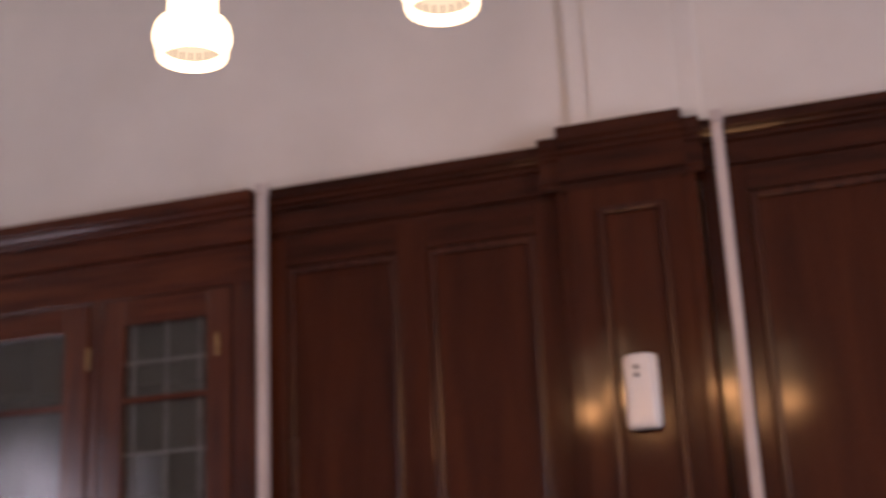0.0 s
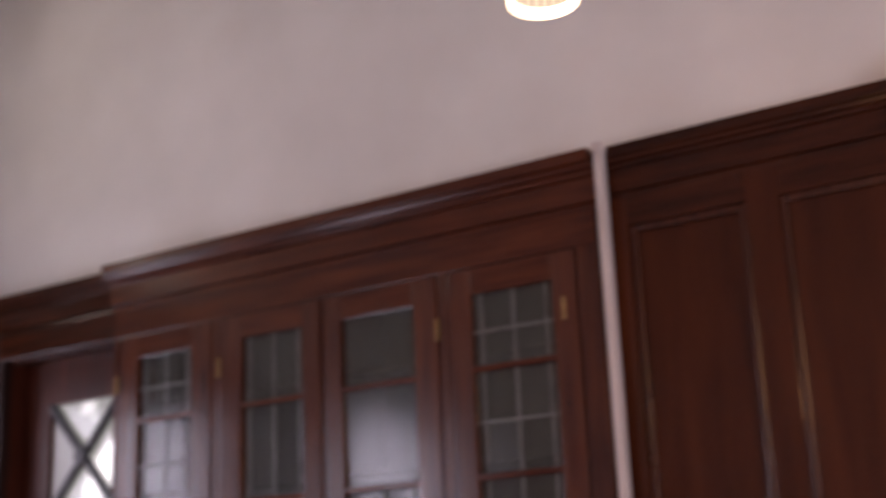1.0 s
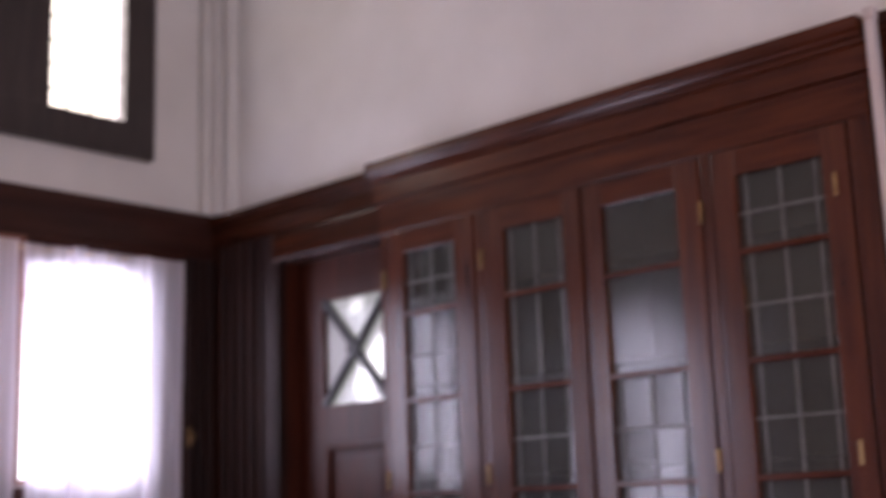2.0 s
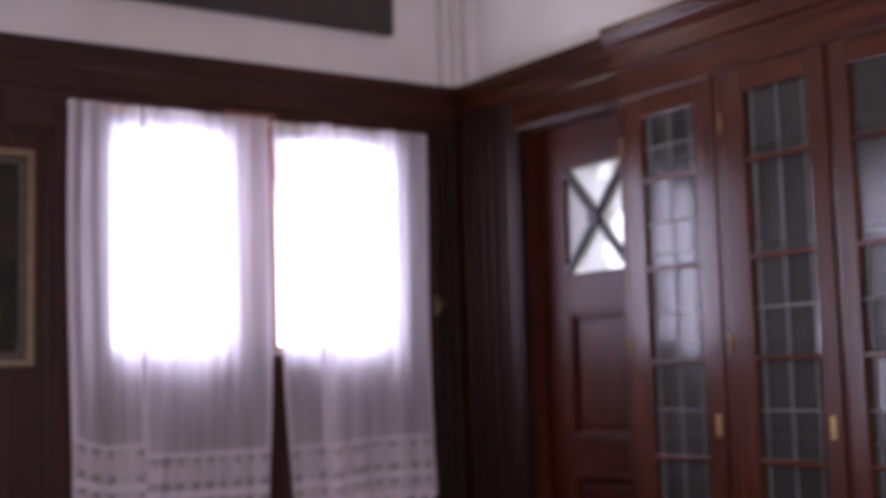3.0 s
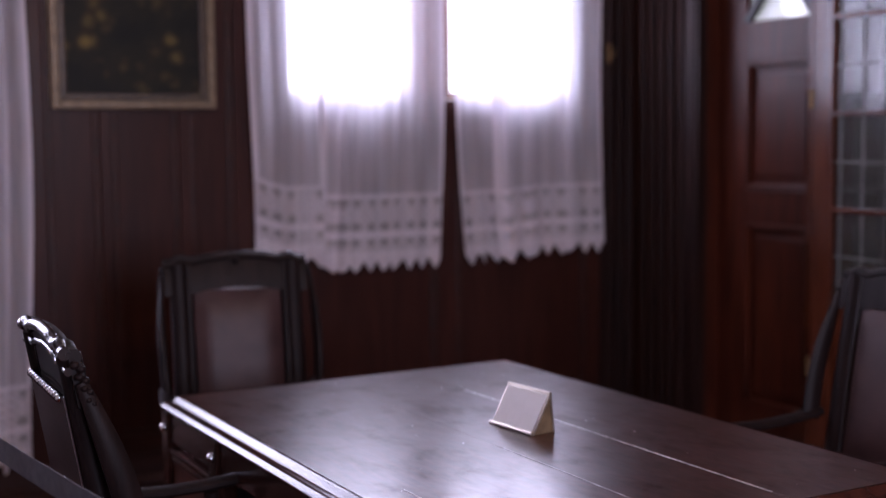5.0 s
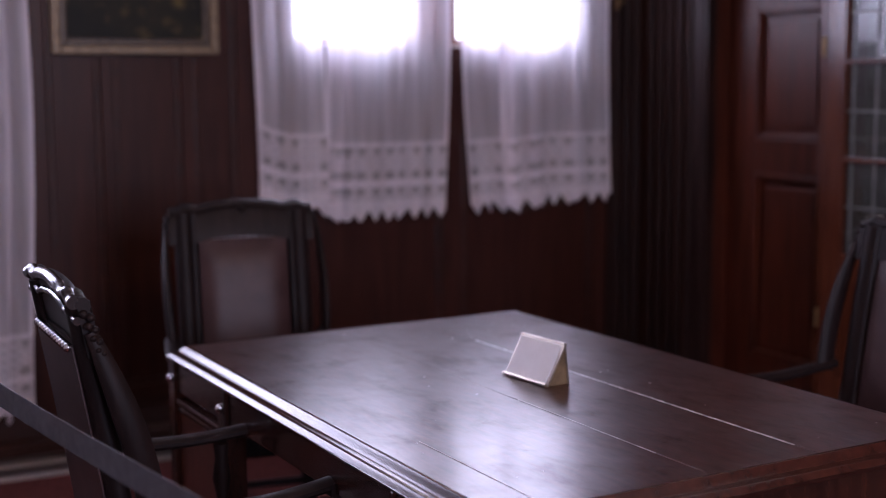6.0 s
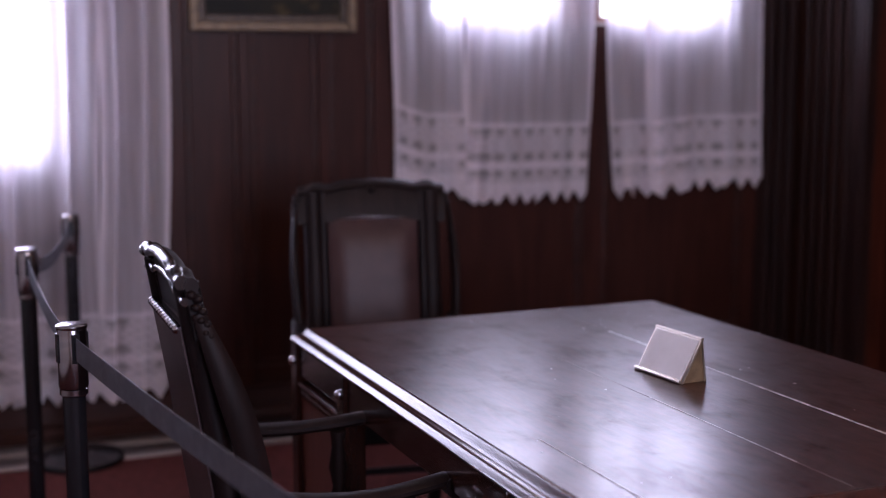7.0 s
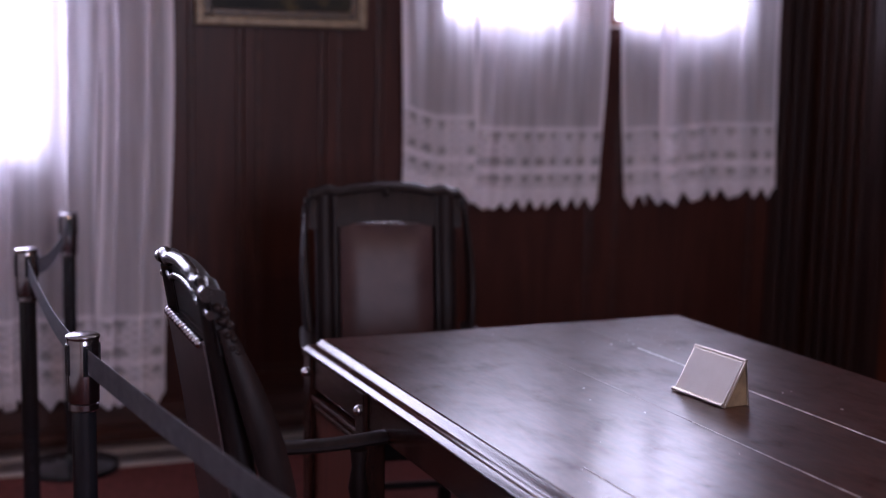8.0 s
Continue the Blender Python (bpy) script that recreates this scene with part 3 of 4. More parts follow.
# ---------- windows ----------
def sash_window(name, x0, x1, z0, z1, label, bars):
    w = thing(name, ((x0 + x1) / 2, 5.62, z0), label, "window", "structure")
    f = 0.03
    part("window_frame", boxes((x0, x0 + f, 5.60, 5.67, z0, z1), (x1 - f, x1, 5.60, 5.67, z0, z1), (x0 + f, x1 - f, 5.60, 5.67, z0, z0 + f), (x0 + f, x1 - f, 5.60, 5.67, z1 - f, z1), bevel=0.005), sash_wood, w)
    for k in range(bars):
        z = z0 + f + (z1 - z0 - 2 * f) * (k + 1) / (bars + 1)
        part("glazing_bar", box(x0 + f, x1 - f, 5.62, 5.645, z - 0.01, z + 0.01, 0.003), sash_wood, w)
    part("pane", box(x0 + f, x1 - f, 5.632, 5.636, z0 + f, z1 - f), clear_glass, w)
    part("window_sill", box(x0, x1, 5.55, 5.60, z0 + 0.001, z0 + 0.02, 0.004), sash_wood, w)
    return w


sash_window("window_1", 2.045, 2.60, 1.70, 2.725, "wooden casement window full of daylight behind sheer curtain", 0)
sash_window("window_2", 2.865, 3.50, 1.70, 2.725, "wooden casement window full of daylight behind sheer curtain", 0)
sash_window("window_3", -0.45, 0.41, 1.15, 2.77, "tall glazed window behind a floor-length sheer curtain", 0)

# unseen window, added around the fill lamp in the south wall
sw = thing("window_5", (1.1, -3.08, 0.95), "unseen broad window added to let in fill light", "window", "structure")
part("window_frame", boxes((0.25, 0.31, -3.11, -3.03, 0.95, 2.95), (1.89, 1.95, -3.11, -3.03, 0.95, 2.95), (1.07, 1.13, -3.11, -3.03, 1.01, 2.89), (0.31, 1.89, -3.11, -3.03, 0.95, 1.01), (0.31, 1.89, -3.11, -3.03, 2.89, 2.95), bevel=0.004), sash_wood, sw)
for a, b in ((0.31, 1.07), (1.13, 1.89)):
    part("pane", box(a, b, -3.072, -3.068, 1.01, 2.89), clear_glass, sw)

hw = thing("window_4", (2.76, 5.52, 3.345), "high dark-framed window of yellowish leaded glass", "window", "structure")
for r in ((1.96, 2.14, 3.345, 4.72), (3.38, 3.56, 3.345, 4.72), (2.56, 2.96, 3.525, 4.54), (2.14, 3.38, 3.345, 3.525), (2.14, 3.38, 4.54, 4.72)):
    part("window_frame", box(r[0], r[1], 5.50, 5.58, r[2], r[3], 0.005), dark_frame, hw)
for x0 in (2.14, 2.96):
    p = part("pane", box(x0, x0 + 0.42, 5.60, 5.604, 3.525, 4.54), amber_glass, hw)
    for k in range(1, 3):
        x = x0 + 0.42 * k / 3
        part("lead_bar", box(x - 0.005, x + 0.005, 5.592, 5.599, 3.525, 4.54), iron, p)
    for k in range(1, 8):
        z = 3.525 + 1.015 * k / 8
        part("lead_bar", box(x0, x0 + 0.42, 5.593, 5.5985, z - 0.005, z + 0.005), iron, p)


# ---------- curtains ----------
def curtain(x0, x1, z_top, z_left, z_right, band, y, label, seed, folds, tilt=0.0):
    """A sheer curtain in soft folds over a lace border that ends in points."""
    rnd = random.Random(seed)
    c = thing("curtain", ((x0 + x1) / 2, y, z_top), label, "curtain", group="sheer window curtains")
    ph = [rnd.uniform(0, 6.28) for _ in range(8)]
    n = int((x1 - x0) / 0.006)

    def pleat(x, z, k, centre):
        """How far a point lies into a pleat: the cloth turns back on itself where this runs from -1 to 1."""
        e = (x - x0 - (x1 - x0) * (centre + 0.010 * math.sin(2.1 * z + ph[5 + k % 3]))) / 0.027
        return 2.33 * e * math.exp(-e * e)

    def across(x, z):
        grow = 0.35 + 0.65 * min(1.0, (z_top - z) / 0.7)
        return x - sum(size * 0.9 * grow * pleat(x, z, k, centre) for k, (centre, size) in enumerate(folds))

    def depth(x, z):
        s = (x - x0) / (x1 - x0)
        q = 0.5 + 0.5 * (z_top - z) / max(0.1, z_top - z_left)
        d = 0.010 * math.sin(2 * math.pi * x / 0.23 + ph[0] + 1.3 * math.sin(x * 5 + ph[1]))
        d += 0.0035 * math.sin(2 * math.pi * x / 0.09 + ph[2] + 1.1 * math.sin(x * 11 + ph[3])) * (1.3 - 0.6 * q)
        d += 0.012 * math.sin(2 * math.pi * x / 0.47 + ph[4] + 0.5 * z)
        for k, (centre, size) in enumerate(folds):
            d += 1.1 * size * pleat(x, z, k, centre)
        return y + d * q

    def sheet(za, zb, rows, zig=False, i0=0, i1=None, lift=0.0):
        i1 = n if i1 is None else i1
        bm = bmesh.new()
        uv = bm.loops.layers.uv.new("lace")
        at = {}
        grid = []
        for r in range(rows + 1):
            f = r / rows
            row = []
            for i in range(i0, i1 + 1):
                x = x0 + (x1 - x0) * i / n
                s = i / n
                top, bot = za(s), zb(s)
                if zig:
                    u = abs(((x - x0) / 0.070) % 1.0 - 0.5) * 2
                    bot -= 0.056 * (1 - u)
                z = top + (bot - top) * f
                sway = 0.012 * math.sin(2.2 * z + ph[7]) * (z_top - z)
                row.append(bm.verts.new((across(x, z) + sway + tilt * (z_top - z), depth(x, z) - lift, z)))
                at[row[-1]] = ((x - x0) / 0.070, low(s) + band - 0.035 - z)
            grid.append(row)
        for a, b in zip(grid, grid[1:]):
            for i in range(i1 - i0):
                for loop in bm.faces.new((a[i], a[i + 1], b[i + 1], b[i])).loops:
                    loop[uv].uv = at[loop.vert]
        return bm

    low = lambda s: z_left + (z_right - z_left) * min(1, s * 2.2) + 0.035
    part("sheer_panel", sheet(lambda s: z_top, lambda s: low(s) + band - 0.035, 40), sheer, c, "white sheer voile in soft folds", smooth=True)
    edge = max(2, int(0.022 / (x1 - x0) * n))
    for i0, i1 in ((0, edge), (n - edge, n)):
        part("side_hem", sheet(lambda s: z_top, lambda s: low(s) + band - 0.035, 40, False, i0, i1, 0.003), hem_cloth, c, "doubled side hem", smooth=True)
    part("lace_header", sheet(lambda s: low(s) + band - 0.035, lambda s: low(s) + band - 0.055, 2), hem_cloth, c, smooth=True)
    part("lace_band", sheet(lambda s: low(s) + band - 0.055, lambda s: low(s) + 0.03, 16), lace_cloth, c, "openwork lace border", smooth=True)
    part("scalloped_hem", sheet(lambda s: low(s) + 0.03, lambda s: low(s) + 0.005, 3, True), hem_cloth, c, "lace hem cut in points", smooth=True)
    part("curtain_rod", sweep([(x0 - 0.01, y + 0.012, z_top - 0.02), (x1 + 0.01, y + 0.012, z_top - 0.02)], 0.012, 0.012, up=(0, 1, 0)), brass, c)
    return c


curtain(1.826, 2.160, 2.826, 0.975, 0.93, 0.37, 5.455, "narrow white sheer curtain panel with pointed lace hem", 3, ((0.16, 0.012), (0.72, 0.016)))
curtain(2.176, 2.795, 2.824, 0.905, 0.90, 0.35, 5.452, "white sheer curtain panel with pointed lace hem over a window", 11, ((0.10, 0.030), (0.22, 0.012), (0.60, 0.012)))
curtain(2.832, 3.075, 2.82, 0.895, 0.905, 0.35, 5.478, "narrow gathered sheer curtain strip with lace hem", 8, ((0.45, 0.016),), 0.053)
curtain(3.070, 3.708, 2.82, 0.905, 0.93, 0.345, 5.452, "white sheer curtain panel with deep folds and lace hem", 9, ((0.10, 0.034), (0.32, 0.020), (0.68, 0.020)), -0.002)
curtain(-0.75, 0.615, 2.83, 0.155, 0.155, 0.36, 5.44, "floor-length white sheer curtain with lace border", 5, ((0.12, 0.03), (0.36, 0.03), (0.57, 0.03), (0.74, 0.045), (0.90, 0.03)))
curtain(0.595, 0.875, 2.83, 0.155, 0.155, 0.36, 5.415, "narrow floor-length sheer curtain panel with lace border", 14, ((0.22, 0.024), (0.62, 0.026)))

# ---------- door in the corner ----------
door = thing("door_1", (4.10, 4.585, 0), "tall mahogany door with cross-barred glazed top panel", "door", "structure")
DX0, DX1 = 4.07, 4.115
for r in ((4.20, 4.324, 0.0, 2.77), (4.78, 4.97, 0.0, 2.77)):
    part("stile", box(DX0, DX1, *r, 0.004), door_wood, door)
for z0, z1 in ((0.0, 0.22), (1.09, 1.25), (1.85, 2.04), (2.555, 2.77)):
    part("rail", box(DX0, DX1, 4.324, 4.78, z0, z1, 0.004), door_wood, door)
for z0, z1 in ((0.22, 1.09), (1.25, 1.85)):
    p = part("panel", box(DX0 + 0.024, DX1 - 0.006, 4.324, 4.78, z0, z1, 0.003), door_wood, door)
    part("panel_field", box(DX0 + 0.013, DX0 + 0.026, 4.384, 4.72, z0 + 0.06, z1 - 0.06, 0.008), door_wood, p)
    for y0, y1, a, b in ((4.324, 4.35, z0, z1), (4.754, 4.78, z0, z1), (4.35, 4.754, z0, z0 + 0.026), (4.35, 4.754, z1 - 0.026, z1)):
        part("moulding", box(DX0 - 0.006, DX0 + 0.03, y0, y1, a, b, 0.009), door_wood, p)
mid = (4.552, 2.2975)
corners = [(4.78, 2.04), (4.78, 2.555), (4.324, 2.555), (4.324, 2.04)]
for k in range(4):
    bm = bmesh.new()
    tri = [corners[k], corners[(k + 1) % 4], mid]
    A = [bm.verts.new((DX0 + 0.022, *p)) for p in tri]
    B = [bm.verts.new((DX0 + 0.026, *p)) for p in tri]
    bm.faces.new(A)
    bm.faces.new(B[::-1])
    for i in range(3):
        bm.faces.new((A[i], B[i], B[(i + 1) % 3], A[(i + 1) % 3]))
    pane = part("pane", bm, clear_glass if k else frosted_glass, door, "" if k else "dull frosted glass")
for a, b in (((4.324, 2.04), (4.78, 2.555)), ((4.78, 2.04), (4.324, 2.555))):
    part("cross_bar", sweep([(DX0 + 0.008, *a), (DX0 + 0.008, *b)], 0.050, 0.030, seg=8, up=(1, 0, 0), round_=False), iron, pane)
boss = part("cross_boss", lathe([(0.0, 0), (0.045, 0.002), (0.04, 0.012), (0.0, 0.016)], seg=20, caps=False), iron, pane)
boss.matrix_local = pose(DX0 - 0.008 - 4.10, 4.552 - 4.585, 2.2975, 0, -90, 0)
boss.data.transform(Matrix.Translation(ORIGIN[door]))
part("door_frame", boxes((3.99, 4.14, 4.97, 5.01, 0, 2.81), (3.99, 4.14, 4.15, 4.20, 0, 2.81), (3.99, 4.14, 4.20, 4.97, 2.77, 2.81), bevel=0.004), door_wood, door)
part("door_casing", box(3.93, 3.99, 4.21, 5.0, 2.775, 2.91, 0.006), rail_wood, door)
# side jamb takes the shade-darkened colour too
part("jamb", box(3.94, 4.07, 4.972, 4.995, 0, 2.78, 0.003), corner_shade_wood, door)
part("jamb", box(3.99, 4.07, 4.20, 4.972, 2.772, 2.79, 0.003), panel_wood, door)
structure("backdrop", box(6.0, 6.02, 3.0, 9.0, -0.2, 4.6), outside_glow, "bright garden light beyond the door", "backdrop")
structure("backdrop_sky", box(-5.0, 8.0, 9.0, 9.02, -0.5, 9.0), sky_glow, "hazy white daylight outside the windows", "backdrop")

# ---------- built-in cabinet ----------
cab = thing("display_cabinet", (3.97, 3.0, 0), "built-in mahogany display cabinet with leaded glass doors", "cabinet")
CX = 3.935
part("body", boxes((4.30, 4.33, 1.84, 4.19, 0, 3.0), (3.98, 4.30, 1.84, 1.87, 0, 3.0), (3.98, 4.30, 4.16, 4.19, 0, 3.0), (3.98, 4.30, 1.87, 4.16, 2.86, 3.0), (3.98, 4.30, 1.87, 4.16, 0, 0.06), (3.98, 4.30, 3.0, 3.03, 0.06, 2.86), bevel=0.0), cupboard_dark, cab, "dark cupboard lining")
for z in (0.86, 1.26, 1.66, 2.06, 2.46):
    part("shelf", box(4.02, 4.298, 1.872, 2.998, z, z + 0.022, 0.002), cupboard_dark, cab)
    part("shelf", box(4.02, 4.298, 3.032, 4.158, z, z + 0.022, 0.002), cupboard_dark, cab)
for y0, y1 in ((1.81, 1.895), (2.445, 2.485), (3.035, 3.045), (3.59, 3.625), (4.19, 4.215)):
    part("face_stile", box(CX, 3.985, y0, y1, 0.0, 2.776, 0.003), cabinet_wood, cab)
part("face_rail", box(CX - 0.003, 3.985, 1.81, 4.215, 2.775, 2.90, 0.003), cabinet_rail, cab)
part("plinth", box(CX - 0.01, 3.985, 1.81, 4.215, 0.0, 0.14, 0.004), cabinet_rail, cab)
part("cornice", extrude_profile(cornice_profile(3.85, 3.988, 2.895, 3.10, 1), "y", 1.785, 4.222), cabinet_rail, cab)
DOORS = ((3.63, 4.185, 3.745, 4.065), (3.05, 3.585, 3.14, 3.465), (2.49, 3.03, 2.598, 2.945), (1.90, 2.44, 2.0, 2.342))
GZ0, GZ1 = 0.79, 2.67
glass_rnd = random.Random(4)
for k, (y0, y1, g0, g1) in enumerate(DOORS):
    y0, y1 = y0 + 0.003, y1 - 0.003
    d = part("door", boxes((3.93, 3.962, y0, g0, 0.15, 2.77), (3.93, 3.962, g1, y1, 0.15, 2.77), bevel=0.004), cabinet_wood, cab, "glazed cabinet door")
    for z0, z1 in ((GZ1, 2.77), (0.15, 0.27), (0.66, GZ0)):
        part("door_rail", box(3.9305, 3.962, g0, g1, z0, z1, 0.004), cabinet_rail, d)
    part("door_panel", box(3.944, 3.956, g0, g1, 0.27, 0.66, 0.003), cabinet_wood, d)
    for z in (2.39, 2.0, 1.595, 1.19):
        part("glazing_bar", box(3.934, 3.962, g0, g1, z - 0.012, z + 0.012, 0.004), cabinet_rail, d)
    zs = (GZ0, 1.19, 1.595, 2.0, 2.39, GZ1)
    for za, zb in zip(zs, zs[1:]):
        zm = (za + zb) / 2
        plain = k == 2 and zb > 2.1
        cols = (g0, g1) if plain else [g0 + (g1 - g0) * f for f in (0, 0.1, 0.5, 0.9, 1)]
        rows = (za, zm, zb) if k in (0, 3) or zb < 2.1 else (za, zb)
        # each leaded light sits at a slightly different angle in its cames
        for ya, yb in zip(cols, cols[1:]):
            for ra, rb in zip(rows, rows[1:]):
                bm = box(3.951, 3.954, ya, yb, ra, rb)
                turn = Matrix.Rotation(glass_rnd.gauss(0, 0.014), 3, "Y") @ Matrix.Rotation(glass_rnd.gauss(0, 0.02), 3, "Z")
                bmesh.ops.rotate(bm, verts=bm.verts, cent=(3.9525, (ya + yb) / 2, (ra + rb) / 2), matrix=turn)
                part("pane", bm, leaded_glass, d)
        if k in (0, 3) or zb < 2.1:
            part("lead_came", box(3.948, 3.957, g0, g1, zm - 0.004, zm + 0.004), lead, d)
    for f in (0.1, 0.5, 0.9):
        y = g0 + (g1 - g0) * f
        part("lead_came", box(3.947, 3.958, y - 0.004, y + 0.004, GZ0, 2.0 if k == 2 else GZ1), lead, d)
    hy = (y1 + 0.004, y1 + 0.004, y0 - 0.004, y0 + 0.05)[k]
    for z in (2.56, 1.66, 0.5):
        part("hinge", sweep([(3.925, hy, z - 0.04), (3.925, hy, z + 0.04)], 0.014, 0.014, up=(0, 1, 0)), dull_brass, d, "brass butt hinge", smooth=True)
    if k in (0, 1):
        part("escutcheon", box(3.924, 3.932, y0 + 0.03, y0 + 0.055, 1.285, 1.375, 0.004), brass, d, "brass lock plate")

# ---------- conduits and detector ----------
for y, z1 in ((1.752, 3.11), (0.120, 3.115)):
    c = thing("cable_conduit", (3.88, y, 0), "white plastic cable conduit fixed upright on the panelling", "conduit", group="cable conduits")
    part("duct", box(3.868, 3.90, y - 0.0165, y + 0.0165, 0, z1 - 0.03, 0.004), cable_paint, c)
    part("duct_end", box(3.864, 3.904, y - 0.02, y + 0.02, z1 - 0.03, z1 + 0.01, 0.005), cable_paint, c)
det = thing("alarm_sensor", (3.82, 0.43, 2.105), "white plastic alarm sensor screwed to the pilaster", "sensor")
bm = box(3.80, 3.852, 0.375, 0.485, 2.105, 2.345, 0.022, seg=4)
for v in bm.verts:
    if v.co.x < 3.83:
        v.co.x += 0.012 * (v.co.z - 2.105) / 0.24
        v.co.y = 0.43 + (v.co.y - 0.43) * (0.97 - 0.32 * (max(0.0, v.co.z - 2.2) / 0.145) ** 2 - 0.06 * max(0.0, 2.2 - v.co.z) / 0.1)
part("housing", bm, white_plastic, det, smooth=True)
part("indicator", ball((3.806, 0.438, 2.30), 0.009), grey_plastic, det, smooth=True)
part("indicator", ball((3.805, 0.438, 2.275), 0.009), grey_plastic, det, smooth=True)
hook = thing("tieback_hook", (3.77, 5.49, 1.93), "small brass curtain hook on the dark panelling", "hook")
part("plate", box(3.76, 3.782, 5.478, 5.486, 1.88, 1.98, 0.004), dull_brass, hook)
part("arm", sweep([(3.77, 5.48, 1.92), (3.77, 5.44, 1.91), (3.77, 5.43, 1.95)], 0.010, 0.010, up=(1, 0, 0)), dull_brass, hook, smooth=True)

# ---------- painting ----------
pic = thing("painting", (1.335, 5.50, 1.647), "dark oil painting in a dull gilt frame on the panelling", "painting")
X0, X1, Z0, Z1 = 0.983, 1.688, 1.647, 2.588
for k, (w, y0, y1) in enumerate(((0.035, 5.47, 5.52), (0.065, 5.485, 5.52))):
    a = 0 if k == 0 else 0.035
    part("frame", boxes((X0 + a, X0 + w, y0, y1, Z0 + a, Z1 - a), (X1 - w, X1 - a, y0, y1, Z0 + a, Z1 - a), (X0 + w, X1 - w, y0, y1, Z0 + a, Z0 + w), (X0 + w, X1 - w, y0, y1, Z1 - w, Z1 - a), bevel=0.006), gilt_dark if k else gilt, pic)
part("canvas", box(X0 + 0.065, X1 - 0.065, 5.495, 5.51, Z0 + 0.065, Z1 - 0.065), painting_mat, pic)

# ---------- table ----------
TX0, TX1, TY0, TY1, TZ = 0.915, 2.185, 1.86, 3.735, 0.76
tab = thing("dining_table", ((TX0 + TX1) / 2, (TY0 + TY1) / 2, 0), "dark polished wooden dining table, worn top with open joints", "table")
joints = (TX0 + 0.068, 1.462, 1.748, TX1 - 0.068)
for a, b in zip(joints, joints[1:]):
    part("plank", box(a + 0.0004, b - 0.0006, TY0 + 0.068, TY1 - 0.068, TZ - 0.03, TZ, 0.0007), table_wood, tab)


def edge_moulding(depth):
    return [(0.072, -0.0005), (0.066, 0.0012), (0.062, 0.0), (0.0595, -0.002), (0.0535, -0.0095), (0.0475, -0.0170), (0.0420, -0.0235), (0.0390, -0.0255), (0.030, -0.0265), (0.020, -0.0275), (0.016, -0.0295), (0.010, -0.0365), (0.004, -0.0435), (-0.001, -0.044), (0.004, -0.047), (0.006, -0.053), (0.012, -0.06), (0.072, -0.06)]


bm = bmesh.new()
loops = []
for u, v in edge_moulding(0.06):
    u, v = 0.020 + u * 0.722, v * 0.75
    loops.append([bm.verts.new(c) for c in ((TX0 + u, TY0 + u, TZ + v), (TX1 - u, TY0 + u, TZ + v), (TX1 - u, TY1 - u, TZ + v), (TX0 + u, TY1 - u, TZ + v))])
for a, b in zip(loops, loops[1:] + loops[:1]):
    for k in range(4):
        bm.faces.new((a[k], a[(k + 1) % 4], b[(k + 1) % 4], b[k]))
part("edge_moulding", bm, edge_wood, tab, "moulded and polished table edge", smooth=True)
for r in ((TX0 + 0.035, TX0 + 0.06, TY0 + 0.06, TY1 - 0.06, 0.63, 0.718), (TX1 - 0.06, TX1 - 0.035, TY0 + 0.06, TY1 - 0.06, 0.63, 0.718), (TX0 + 0.06, TX1 - 0.06, TY0 + 0.04, TY0 + 0.06, 0.63, 0.718), (TX0 + 0.06, TX1 - 0.06, TY1 - 0.06, TY1 - 0.04, 0.63, 0.718)):
    part("apron", box(*r, 0.003), leg_wood, tab)
for x in (TX0 + 0.055, TX1 - 0.055):
    out = -1 if x < 1.5 else 1
    for y in (TY1 - 0.05, 3.26, 2.30, TY0 + 0.05):
        leg = part("leg", box(x - 0.03, x + 0.03, y - 0.03, y + 0.03, 0.0, 0.718, 0.006), leg_wood, tab)
        part("knob", ball((x + out * 0.032, y, 0.668), 0.013), knob_metal, leg, "round polished knob", smooth=True)
    for y0, y1 in ((3.29, TY1 - 0.08), (TY0 + 0.08, 2.27)):
        p = part("side_panel", box(x - 0.016, x + 0.016, y0, y1, 0.12, 0.60, 0.004), side_wood, tab)
        part("panel_rail", box(x - 0.027, x + 0.027, y0, y1, 0.592, 0.612, 0.006), edge_wood, p)
        part("panel_rail", box(x - 0.022, x + 0.022, y0, y1, 0.57, 0.588, 0.006), edge_wood, p)
        part("panel_rail", box(x - 0.022, x + 0.022, y0, y1, 0.08, 0.13, 0.008), edge_wood, p)
part("stretcher", box(1.50, 1.56, TY0 + 0.1, TY1 - 0.1, 0.12, 0.18, 0.006), leg_wood, tab)
for y in (3.26, 2.30):
    part("stretcher", box(TX0 + 0.085, TX1 - 0.085, y - 0.025, y + 0.025, 0.12, 0.18, 0.006), leg_wood, tab)

for x, w, y0, y1 in ((1.748, 0.0060, 2.00, 3.30), (1.462, 0.0026, 2.1, 2.62), (1.085, 0.0026, 1.93, 2.42)):
    part("joint_filler", box(x - w / 2 - 0.0004, x + w / 2 - 0.0004, y0, y1, TZ - 0.02, TZ + 0.0010, 0.0004), dust_glint_mat, tab, "pale dust in an open joint")

rnd = random.Random(21)
bm = bmesh.new()
for k in range(46):
    r = rnd.uniform(0.0010, 0.0032) * (1.6 if k % 9 == 0 else 1.0)
    # first 16: cluster near the far edge, painted glints of reflected light
    if k < 16:
        x, y = rnd.gauss(1.86, 0.07), rnd.gauss(3.40, 0.07)
    else:
        x, y = rnd.uniform(1.02, 2.08), rnd.uniform(2.0, 3.6)
    ball((x, y, TZ), r, bm, 6, 0.35)
tagged(part("chipped_specks", bm, dust_glint_mat, tab), "small pale chips in the worn polish, and painted glints", "", "", "stuff")

